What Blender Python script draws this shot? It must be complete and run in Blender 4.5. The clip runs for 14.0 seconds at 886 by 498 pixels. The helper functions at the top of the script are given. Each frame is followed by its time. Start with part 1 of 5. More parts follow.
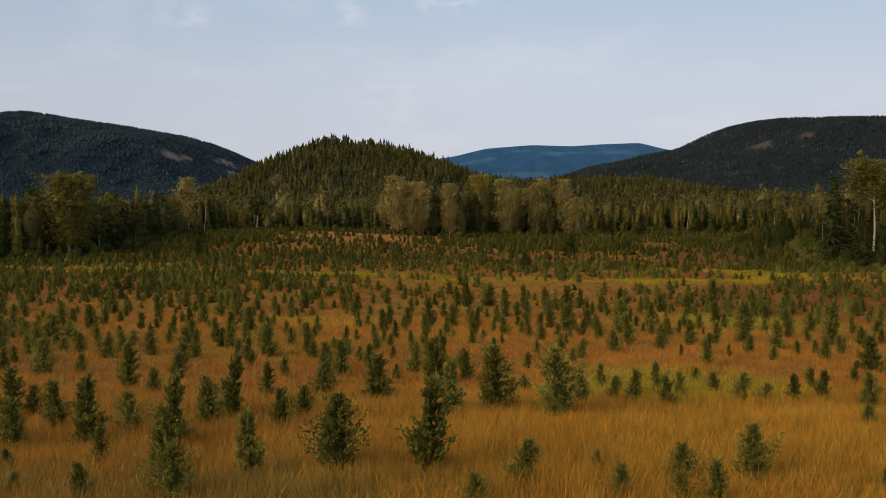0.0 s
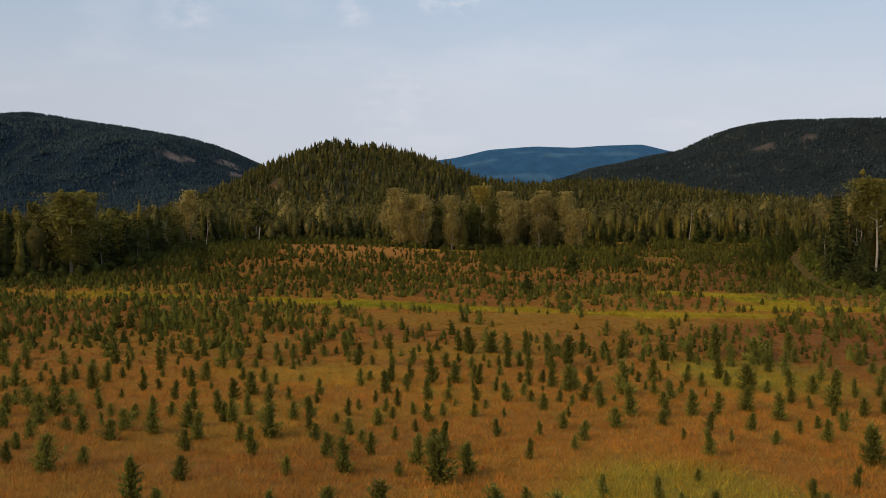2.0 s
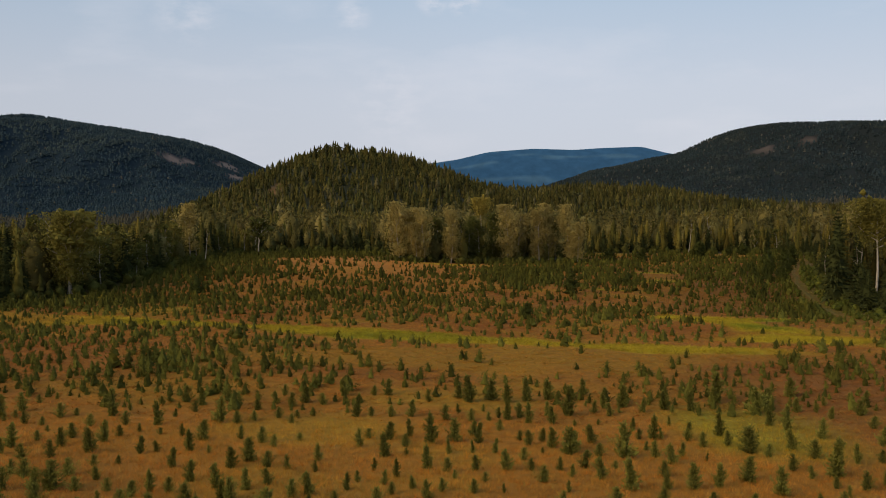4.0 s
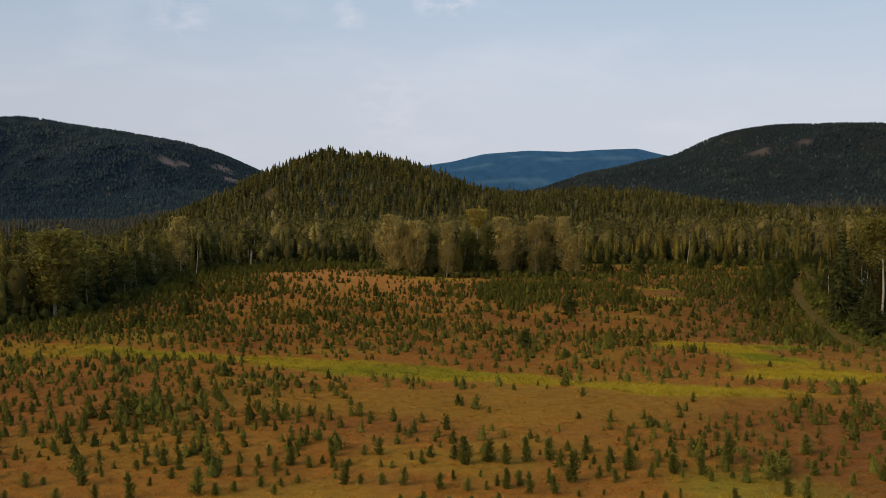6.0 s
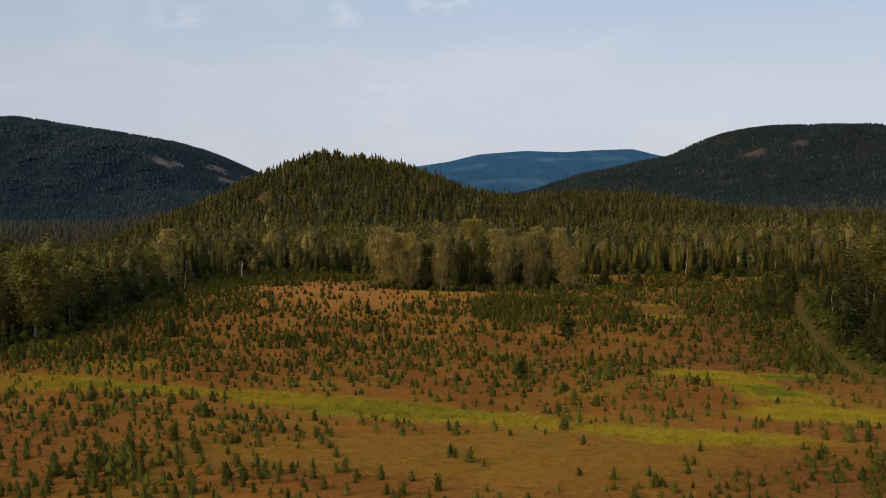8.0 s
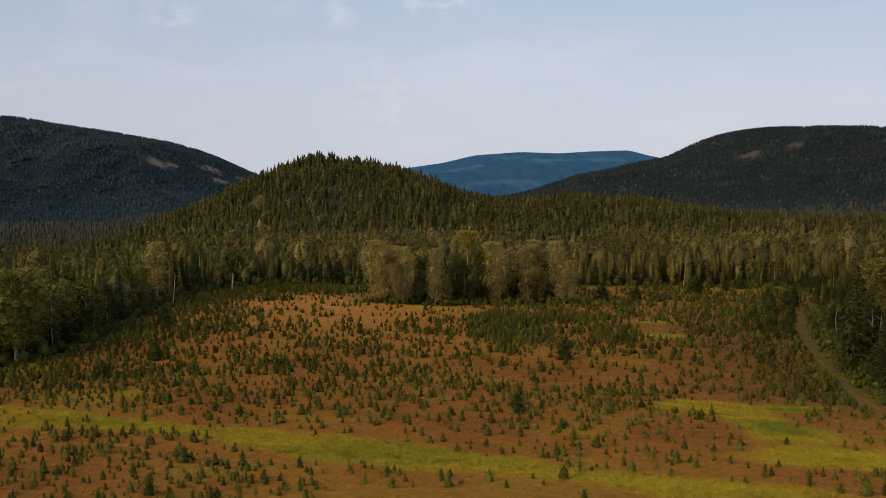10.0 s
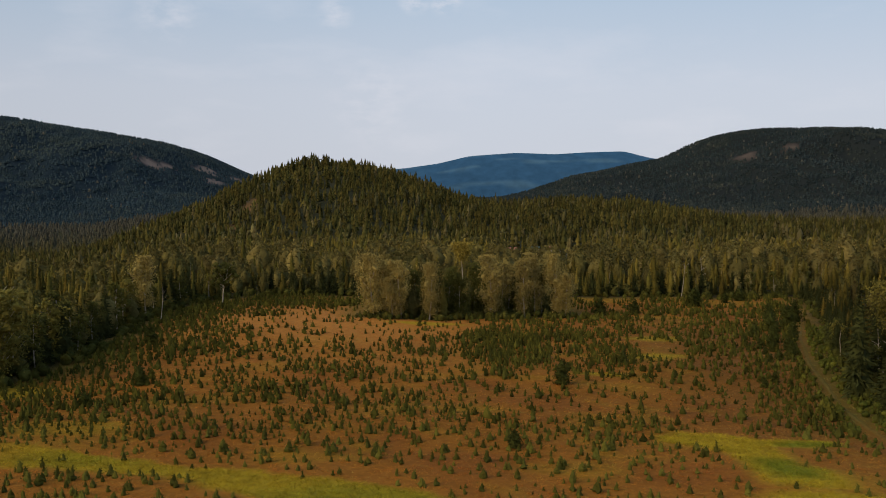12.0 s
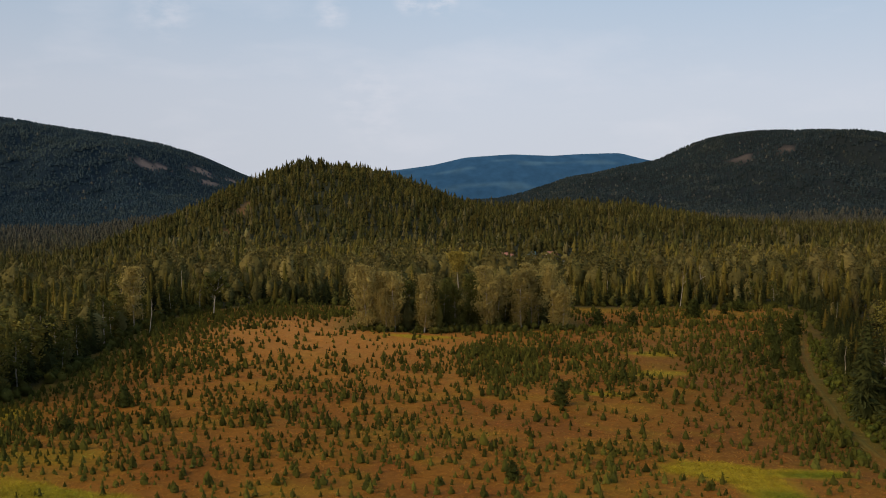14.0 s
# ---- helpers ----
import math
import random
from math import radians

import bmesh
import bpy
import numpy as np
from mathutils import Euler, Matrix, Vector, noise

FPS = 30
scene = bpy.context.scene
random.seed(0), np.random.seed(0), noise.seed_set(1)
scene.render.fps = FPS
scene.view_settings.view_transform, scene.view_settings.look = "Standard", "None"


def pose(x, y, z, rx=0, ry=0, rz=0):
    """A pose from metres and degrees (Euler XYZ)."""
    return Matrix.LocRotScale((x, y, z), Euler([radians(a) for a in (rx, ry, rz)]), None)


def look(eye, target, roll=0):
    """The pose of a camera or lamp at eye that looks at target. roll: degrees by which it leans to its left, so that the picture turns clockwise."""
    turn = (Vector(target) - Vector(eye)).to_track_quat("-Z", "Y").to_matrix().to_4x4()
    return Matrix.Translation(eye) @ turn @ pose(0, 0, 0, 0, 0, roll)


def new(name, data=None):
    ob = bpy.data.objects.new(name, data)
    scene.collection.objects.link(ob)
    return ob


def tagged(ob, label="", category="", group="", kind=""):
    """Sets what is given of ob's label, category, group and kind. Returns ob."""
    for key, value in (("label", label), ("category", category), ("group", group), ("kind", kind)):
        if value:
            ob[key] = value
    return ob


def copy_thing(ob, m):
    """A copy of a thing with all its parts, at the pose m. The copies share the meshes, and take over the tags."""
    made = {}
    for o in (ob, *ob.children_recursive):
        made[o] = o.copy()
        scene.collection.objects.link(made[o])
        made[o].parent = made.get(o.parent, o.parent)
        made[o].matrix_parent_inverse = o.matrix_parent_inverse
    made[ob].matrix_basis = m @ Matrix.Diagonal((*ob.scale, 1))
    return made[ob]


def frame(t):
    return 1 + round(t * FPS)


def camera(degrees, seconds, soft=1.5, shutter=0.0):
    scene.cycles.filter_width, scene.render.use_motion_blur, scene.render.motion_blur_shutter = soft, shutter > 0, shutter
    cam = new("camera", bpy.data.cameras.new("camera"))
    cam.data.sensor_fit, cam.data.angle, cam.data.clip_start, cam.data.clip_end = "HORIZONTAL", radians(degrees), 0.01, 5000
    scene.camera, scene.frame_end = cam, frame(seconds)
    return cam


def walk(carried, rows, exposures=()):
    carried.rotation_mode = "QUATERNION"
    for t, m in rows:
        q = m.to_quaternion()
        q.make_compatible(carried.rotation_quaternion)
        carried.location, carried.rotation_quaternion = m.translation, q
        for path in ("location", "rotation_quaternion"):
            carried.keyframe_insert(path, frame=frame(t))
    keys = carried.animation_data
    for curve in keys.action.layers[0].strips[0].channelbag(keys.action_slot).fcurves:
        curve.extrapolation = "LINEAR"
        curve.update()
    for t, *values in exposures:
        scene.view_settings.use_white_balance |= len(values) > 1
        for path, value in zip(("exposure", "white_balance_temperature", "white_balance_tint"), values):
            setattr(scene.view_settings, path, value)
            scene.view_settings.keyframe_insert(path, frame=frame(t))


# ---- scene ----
cam = camera(48.9, 14.0, 1.0)
METRES, EYE, TILT, LEAN, TURN = 60.0, 13.0, -3.5, 0.0, 0.0
ROWS = [
    (0.0, 0.0, 0.0, 0.0, -0.0, 0.0, -0.0),
    (0.5, -0.0003, 0.0005, 0.0238, 0.03, 0.0, -0.01),
    (1.0, -0.0002, 0.0008, 0.0471, 0.06, -0.0, -0.02),
    (1.5, 0.0, 0.0007, 0.0699, 0.09, 0.0, -0.05),
    (2.0, -0.0003, 0.0007, 0.0924, 0.12, 0.01, -0.06),
    (2.5, -0.0002, 0.0002, 0.1152, 0.15, 0.02, -0.08),
    (3.0, -0.0004, -0.0003, 0.1379, 0.16, 0.02, -0.1),
    (3.7, -0.0004, 0.0046, 0.1702, 0.12, 0.05, -0.1),
    (4.2, -0.0003, 0.0185, 0.1934, 0.07, 0.09, -0.09),
    (4.7, 0.0, 0.0416, 0.2166, 0.02, 0.12, -0.08),
    (5.5, 0.0006, 0.0971, 0.2542, -0.08, 0.14, -0.07),
    (6.0, 0.0018, 0.1339, 0.2783, -0.16, 0.13, -0.04),
    (6.5, 0.0036, 0.1708, 0.3026, -0.25, 0.13, -0.05),
    (7.0, 0.0054, 0.2076, 0.3265, -0.32, 0.12, -0.05),
    (7.5, 0.008, 0.2424, 0.3504, -0.38, 0.09, -0.05),
    (8.0, 0.0097, 0.277, 0.3751, -0.44, 0.09, -0.07),
    (10.5, 0.0185, 0.451, 0.4954, -0.78, 0.08, -0.17),
    (11.0, 0.0197, 0.4847, 0.5196, -0.85, 0.07, -0.17),
    (11.5, 0.0213, 0.5187, 0.5438, -0.93, 0.06, -0.2),
    (12.0, 0.0225, 0.5532, 0.5683, -1.0, 0.07, -0.23),
    (12.5, 0.0237, 0.5868, 0.5927, -1.08, 0.08, -0.26),
    (13.0, 0.0248, 0.6204, 0.6173, -1.15, 0.08, -0.28),
    (13.5, 0.0258, 0.6537, 0.6344, -1.22, 0.11, -0.31),
    (14.0, 0.0266, 0.6856, 0.6395, -1.26, 0.11, -0.3),
]
walk(cam, [(t, pose(0, 0, EYE, TILT, LEAN, TURN) @ pose(METRES * x, METRES * y, METRES * z, 90 + pitch, roll, yaw)) for t, x, y, z, yaw, pitch, roll in ROWS])

# ---- sky and sun ----
SUN_UP, SUN_ROUND = radians(30), radians(-125)   # height, and turn from straight ahead towards the right
world = bpy.data.worlds.new("sky")
scene.world = world
world.use_nodes = True
wn, wl = world.node_tree.nodes, world.node_tree.links
wn.clear()


def wnode(kind, **values):
    n = wn.new(kind)
    for key, value in values.items():
        n.inputs[key].default_value = value
    return n


w_out = wn.new("ShaderNodeOutputWorld")
w_bg = wnode("ShaderNodeBackground", Strength=1.2)
w_sky = wn.new("ShaderNodeTexSky")
w_sky.sky_type, w_sky.sun_disc = "NISHITA", False
w_sky.sun_elevation, w_sky.sun_rotation = SUN_UP, SUN_ROUND
w_sky.air_density, w_sky.dust_density, w_sky.ozone_density = 1.0, 2.0, 1.5
w_dim = wn.new("ShaderNodeMix")
w_dim.data_type, w_dim.blend_type = "RGBA", "MULTIPLY"
w_dim.inputs[0].default_value = 1.0
w_dim.inputs[7].default_value = (0.075, 0.075, 0.075, 1)
wl.new(w_sky.outputs[0], w_dim.inputs[6])
# the thin veil of high cloud, paler towards the horizon
w_co = wn.new("ShaderNodeTexCoord")
w_sep = wn.new("ShaderNodeSeparateXYZ")
wl.new(w_co.outputs["Generated"], w_sep.inputs[0])
w_ramp = wn.new("ShaderNodeValToRGB")
w_ramp.color_ramp.elements[0].position, w_ramp.color_ramp.elements[0].color = 0.0, (0.52, 0.545, 0.61, 1)
w_ramp.color_ramp.elements[1].position, w_ramp.color_ramp.elements[1].color = 0.75, (0.20, 0.31, 0.46, 1)
e = w_ramp.color_ramp.elements.new(0.10)
e.color = (0.50, 0.54, 0.62, 1)
e = w_ramp.color_ramp.elements.new(0.22)
e.color = (0.36, 0.465, 0.59, 1)
wl.new(w_sep.outputs["Z"], w_ramp.inputs[0])
w_side = wn.new("ShaderNodeMapRange")      # darker towards the left
for k, v in ((1, -0.45), (2, 0.05), (3, 0.88), (4, 1.0)):
    w_side.inputs[k].default_value = v
wl.new(w_sep.outputs["X"], w_side.inputs[0])
w_deep = wn.new("ShaderNodeMix")
w_deep.data_type, w_deep.blend_type = "RGBA", "MULTIPLY"
w_deep.inputs[0].default_value = 1.0
wl.new(w_ramp.outputs[0], w_deep.inputs[6])
wl.new(w_side.outputs[0], w_deep.inputs[7])
w_veil = wn.new("ShaderNodeMix")
w_veil.data_type = "RGBA"
w_veil.inputs[0].default_value = 0.92
wl.new(w_dim.outputs[2], w_veil.inputs[6])
wl.new(w_deep.outputs[2], w_veil.inputs[7])
# faint streaks of cloud, stretched level
w_map = wn.new("ShaderNodeMapping")
w_map.inputs["Scale"].default_value = (5.0, 5.0, 16.0)
w_map.inputs["Location"].default_value = (0.4, 0.2, 1.3)
wl.new(w_co.outputs["Generated"], w_map.inputs[0])
w_noise = wnode("ShaderNodeTexNoise", Scale=1.0, Detail=6.0, Roughness=0.55)
wl.new(w_map.outputs[0], w_noise.inputs["Vector"])
w_thin = wn.new("ShaderNodeMapRange")
for k, v in ((1, 0.50), (2, 0.78), (3, 0.0), (4, 0.28)):
    w_thin.inputs[k].default_value = v
wl.new(w_noise.outputs[0], w_thin.inputs[0])
# a few small bright puffs high up ahead
w_puffs = None
for px, pz, size, power in ((-0.012, 0.196, 0.022, 0.8), (0.018, 0.194, 0.022, 0.75), (-0.094, 0.178, 0.024, 0.35), (-0.262, 0.182, 0.045, 0.3), (-0.055, 0.088, 0.06, 0.22)):
    d = wn.new("ShaderNodeVectorMath")
    d.operation = "DISTANCE"
    d.inputs[1].default_value = Vector((px, 1, pz)).normalized()
    wl.new(w_co.outputs["Generated"], d.inputs[0])
    near = wn.new("ShaderNodeMapRange")
    near.interpolation_type = "SMOOTHSTEP"
    for k, v in ((1, size), (2, size * 0.15), (3, 0.0), (4, power)):
        near.inputs[k].default_value = v
    wl.new(d.outputs["Value"], near.inputs[0])
    if w_puffs is None:
        w_puffs = near.outputs[0]
    else:
        m = wn.new("ShaderNodeMath")
        m.operation = "MAXIMUM"
        wl.new(w_puffs, m.inputs[0])
        wl.new(near.outputs[0], m.inputs[1])
        w_puffs = m.outputs[0]
w_break = wnode("ShaderNodeTexNoise", Scale=38.0, Detail=5.0, Roughness=0.6)
w_flat = wn.new("ShaderNodeMapping")
w_flat.inputs["Scale"].default_value = (1.0, 1.0, 2.2)
wl.new(w_co.outputs["Generated"], w_flat.inputs[0])
wl.new(w_flat.outputs[0], w_break.inputs["Vector"])
w_edge = wn.new("ShaderNodeMapRange")
for k, v in ((1, 0.38), (2, 0.66), (3, 0.0), (4, 1.0)):
    w_edge.inputs[k].default_value = v
wl.new(w_break.outputs[0], w_edge.inputs[0])
m = wn.new("ShaderNodeMath")
m.operation = "MULTIPLY"
wl.new(w_puffs, m.inputs[0])
wl.new(w_edge.outputs[0], m.inputs[1])
w_all = wn.new("ShaderNodeMath")
w_all.operation, w_all.use_clamp = "ADD", True
wl.new(m.outputs[0], w_all.inputs[0])
wl.new(w_thin.outputs[0], w_all.inputs[1])
w_cloud = wn.new("ShaderNodeMix")
w_cloud.data_type = "RGBA"
w_cloud.inputs[7].default_value = (0.68, 0.66, 0.70, 1)
wl.new(w_all.outputs[0], w_cloud.inputs[0])
wl.new(w_veil.outputs[2], w_cloud.inputs[6])
wl.new(w_cloud.outputs[2], w_bg.inputs["Color"])
wl.new(w_bg.outputs[0], w_out.inputs[0])

sun = new("sun", bpy.data.lights.new("sun", "SUN"))
sun.data.energy, sun.data.angle, sun.data.color = 2.7, radians(38), (1.0, 0.77, 0.47)
sun_from = Vector((math.sin(SUN_ROUND) * math.cos(SUN_UP), math.cos(SUN_ROUND) * math.cos(SUN_UP), math.sin(SUN_UP)))
sun.matrix_world = look(sun_from * 300, (0, 0, 0))

# ---- materials ----


def material(name, rough=0.9, spec=0.15):
    m = bpy.data.materials.new(name)
    m.use_nodes = True
    b = m.node_tree.nodes["Principled BSDF"]
    b.inputs["Roughness"].default_value = rough
    b.inputs["Specular IOR Level"].default_value = spec
    return m, m.node_tree.nodes, m.node_tree.links, b


def mixing(nodes, links, kind, fac, a, b):
    """A colour mix; each of fac, a and b is a value or a socket."""
    n = nodes.new("ShaderNodeMix")
    n.data_type, n.blend_type = "RGBA", kind
    for i, v in ((0, fac), (6, a), (7, b)):
        if isinstance(v, bpy.types.NodeSocket):
            links.new(v, n.inputs[i])
        else:
            n.inputs[i].default_value = v
    return n.outputs[2]


def spread(nodes, links, source, a, b, c, d):
    n = nodes.new("ShaderNodeMapRange")
    for i, v in enumerate((a, b, c, d)):
        n.inputs[i + 1].default_value = v
    links.new(source, n.inputs[0])
    return n.outputs[0]


def noise_of(nodes, links, scale, detail=4.0, rough=0.6):
    co = nodes.new("ShaderNodeTexCoord")
    n = nodes.new("ShaderNodeTexNoise")
    n.inputs["Scale"].default_value, n.inputs["Detail"].default_value, n.inputs["Roughness"].default_value = scale, detail, rough
    links.new(co.outputs["Object"], n.inputs["Vector"])
    return n.outputs[0]


def tinted(name, low, high, scale, rough=0.9, spec=0.12, bump_scale=0.0, bump_size=0.1, through_light=0.0, each=None):
    """A material whose colour comes from the mesh's tint, uneven in two sizes and from piece to piece."""
    m, nodes, links, b = material(name, rough, spec)
    at = nodes.new("ShaderNodeAttribute")
    at.attribute_name = "tint"
    geo = nodes.new("ShaderNodeNewGeometry")
    grey = nodes.new("ShaderNodeCombineColor")
    one = spread(nodes, links, geo.outputs["Random Per Island"], 0, 1, low, high)
    two = spread(nodes, links, noise_of(nodes, links, scale), 0.3, 0.7, low, high)
    mul = nodes.new("ShaderNodeMath")
    mul.operation = "MULTIPLY"
    links.new(one, mul.inputs[0])
    links.new(two, mul.inputs[1])
    if each:      # from object to object
        info = nodes.new("ShaderNodeObjectInfo")
        three = nodes.new("ShaderNodeMath")
        three.operation = "MULTIPLY"
        links.new(mul.outputs[0], three.inputs[0])
        links.new(spread(nodes, links, info.outputs["Random"], 0, 1, *each), three.inputs[1])
        mul = three
    for k in range(3):
        links.new(mul.outputs[0], grey.inputs[k])
    colour = mixing(nodes, links, "MULTIPLY", 1.0, at.outputs["Color"], grey.outputs[0])
    links.new(colour, b.inputs["Base Color"])
    if bump_scale:
        bp = nodes.new("ShaderNodeBump")
        bp.inputs["Strength"].default_value, bp.inputs["Distance"].default_value = 0.7, bump_size
        links.new(noise_of(nodes, links, bump_scale, 5), bp.inputs["Height"])
        links.new(bp.outputs[0], b.inputs["Normal"])
    if through_light:
        tr = nodes.new("ShaderNodeBsdfTranslucent")
        links.new(colour, tr.inputs["Color"])
        mx = nodes.new("ShaderNodeMixShader")
        mx.inputs[0].default_value = through_light
        out = nodes["Material Output"]
        links.new(b.outputs[0], mx.inputs[1])
        links.new(tr.outputs[0], mx.inputs[2])
        links.new(mx.outputs[0], out.inputs[0])
    return m


def coloured(name, colour, dark, scale, rough=0.85, spec=0.15, bump_size=0.02, random_low=1.0, random_high=1.0, through_light=0.0):
    """A plain material with stains and grain of its own, varied from object to object."""
    m, nodes, links, b = material(name, rough, spec)
    big = spread(nodes, links, noise_of(nodes, links, scale), 0.35, 0.65, 0, 1)
    fine = spread(nodes, links, noise_of(nodes, links, scale * 9, 3), 0.3, 0.7, 0.75, 1.2)
    c = mixing(nodes, links, "MIX", big, (*dark, 1), (*colour, 1))
    info = nodes.new("ShaderNodeObjectInfo")
    one = spread(nodes, links, info.outputs["Random"], 0, 1, random_low, random_high)
    mul = nodes.new("ShaderNodeMath")
    mul.operation = "MULTIPLY"
    links.new(fine, mul.inputs[0])
    links.new(one, mul.inputs[1])
    grey = nodes.new("ShaderNodeCombineColor")
    for k in range(3):
        links.new(mul.outputs[0], grey.inputs[k])
    c = mixing(nodes, links, "MULTIPLY", 1.0, c, grey.outputs[0])
    links.new(c, b.inputs["Base Color"])
    bp = nodes.new("ShaderNodeBump")
    bp.inputs["Strength"].default_value, bp.inputs["Distance"].default_value = 0.6, bump_size
    links.new(noise_of(nodes, links, scale * 6, 4), bp.inputs["Height"])
    links.new(bp.outputs[0], b.inputs["Normal"])
    if through_light:
        tr = nodes.new("ShaderNodeBsdfTranslucent")
        links.new(c, tr.inputs["Color"])
        mx = nodes.new("ShaderNodeMixShader")
        mx.inputs[0].default_value = through_light
        links.new(b.outputs[0], mx.inputs[1])
        links.new(tr.outputs[0], mx.inputs[2])
        links.new(mx.outputs[0], nodes["Material Output"].inputs[0])
    return m


GROUND = tinted("meadow_ground", 0.80, 1.2, 0.7, 0.95, 0.05, 3.5, 0.12)
GRASS = tinted("dry_grass", 0.85, 1.15, 0.35, 0.8, 0.1, through_light=0.25)
FOLIAGE = tinted("foliage", 0.82, 1.2, 0.6, 0.85, 0.04, through_light=0.2)
NEEDLES = tinted("spruce_needles", 0.8, 1.2, 2.0, 0.75, 0.08, through_light=0.28, each=(0.75, 1.3))
LEAVES = coloured("yellowing_leaves", (0.20, 0.165, 0.034), (0.14, 0.122, 0.026), 0.4, 0.75, 0.06, 0.02, 0.8, 1.2, 0.2)
LEAVES_GREEN = coloured("green_leaves", (0.108, 0.102, 0.021), (0.062, 0.064, 0.015), 0.4, 0.75, 0.06, 0.02, 0.8, 1.2, 0.2)
DARK_NEEDLES = coloured("fir_needles", (0.043, 0.047, 0.013), (0.026, 0.030, 0.010), 0.5, 0.85, 0.04, 0.02, 0.7, 1.3)
BUSH_NEEDLES = coloured("bush_needles", (0.062, 0.068, 0.015), (0.036, 0.042, 0.010), 0.8, 0.85, 0.04, 0.02, 0.85, 1.15, 0.15)
CLUMP_LEAVES = coloured("cottonwood_leaves", (0.375, 0.285, 0.088), (0.260, 0.200, 0.060), 0.5, 0.75, 0.06, 0.02, 0.85, 1.15, 0.25)
GOLD_LEAVES = coloured("golden_leaves", (0.34, 0.25, 0.045), (0.24, 0.18, 0.036), 0.5, 0.75, 0.06, 0.02, 1.0, 1.0, 0.25)
BARK = coloured("bark", (0.16, 0.12, 0.085), (0.07, 0.05, 0.035), 3.0, 0.9, 0.1, 0.02)
PALE_BARK = coloured("pale_bark", (0.50, 0.44, 0.36), (0.24, 0.20, 0.16), 1.6, 0.85, 0.1, 0.02)
HAZE_FOREST = tinted("distant_forest", 0.85, 1.15, 0.02, 0.95, 0.0, through_light=0.15)
WALL = coloured("painted_boards", (0.70, 0.66, 0.58), (0.55, 0.5, 0.44), 0.8)
ROOF_RED = coloured("rust_red_roof", (0.42, 0.19, 0.13), (0.33, 0.14, 0.10), 0.8)
ROOF_TEAL = coloured("teal_metal_roof", (0.07, 0.12, 0.12), (0.05, 0.09, 0.09), 0.8, 0.7, 0.2)
PANE = coloured("dark_glass", (0.03, 0.035, 0.04), (0.02, 0.022, 0.026), 1.0, 0.15, 0.5)
DOOR = coloured("brown_door", (0.20, 0.10, 0.05), (0.14, 0.07, 0.04), 2.0)
# ---- the lie of the land ----
FIELD_Y = (-400, -50, 0, 24, 37, 49, 69, 98, 120, 145, 165, 210, 240, 290, 330, 380, 460, 520, 700, 1000, 6000)
FIELD_Z = (14, 9.4, 7.35, 5.45, 4.35, 2.95, 1.25, -1.0, -1.5, -1.95, -2.4, -4.8, -5.4, -7.6, -7.4, -8.0, -9.8, -10.2, -13, -15, -15)
HILL_X = (-1100, -620, -510, -417, -323, -276, -230, -188, -136, -71, -43, 4, 50, 97, 144, 238, 331, 425, 520, 1000)
HILL_Z = (-14, -22, -14, 6, 34, 66, 82, 98, 92, 87, 76, 62, 44, 32, 30, 38, 32, 18, 4, 0)
LEFT_X = (-4000, -2700, -2051, -1894, -1710, -1475, -1188, -1057, -952, -874, -720, -500, 0)
LEFT_Z = (280, 330, 366, 381, 348, 316, 264, 230, 185, 150, 90, 20, 0)
RIGHT_X = (0, 380, 540, 665, 790, 915, 1090, 1190, 1315, 1490, 1700, 1960, 2400, 3200, 4500)
RIGHT_Z = (0, 30, 78, 125, 144, 176, 208, 264, 310, 334, 332, 300, 270, 300, 250)


def soft_profile(v, xs, zs, spread):
    """A smooth line through the given heights."""
    return sum(np.interp(v + spread * k, xs, zs) * w for k, w in ((-1, 1), (-0.5, 2), (0, 3), (0.5, 2), (1, 1))) / 9


def smooth(a, b, v):
    s = np.clip((v - a) / (b - a), 0, 1)
    return s * s * (3 - 2 * s)


def bump(x, y, cx, cy, rx, ry, h):
    return h * np.exp(-((x - cx) / rx) ** 2 - ((y - cy) / ry) ** 2)


def wobble(x, y, size, seed):
    """Cheap smooth noise between about -1 and 1."""
    s = np.zeros_like(x)
    for k in range(5):
        a = seed * 1.7 + k * 2.4
        f = 6.283 / size * (0.6 + 0.37 * k)
        s = s + np.sin((x * np.cos(a) + y * np.sin(a)) * f + seed * 5.1 + k * 1.3) / (1 + 0.45 * k)
    return s / 2.2


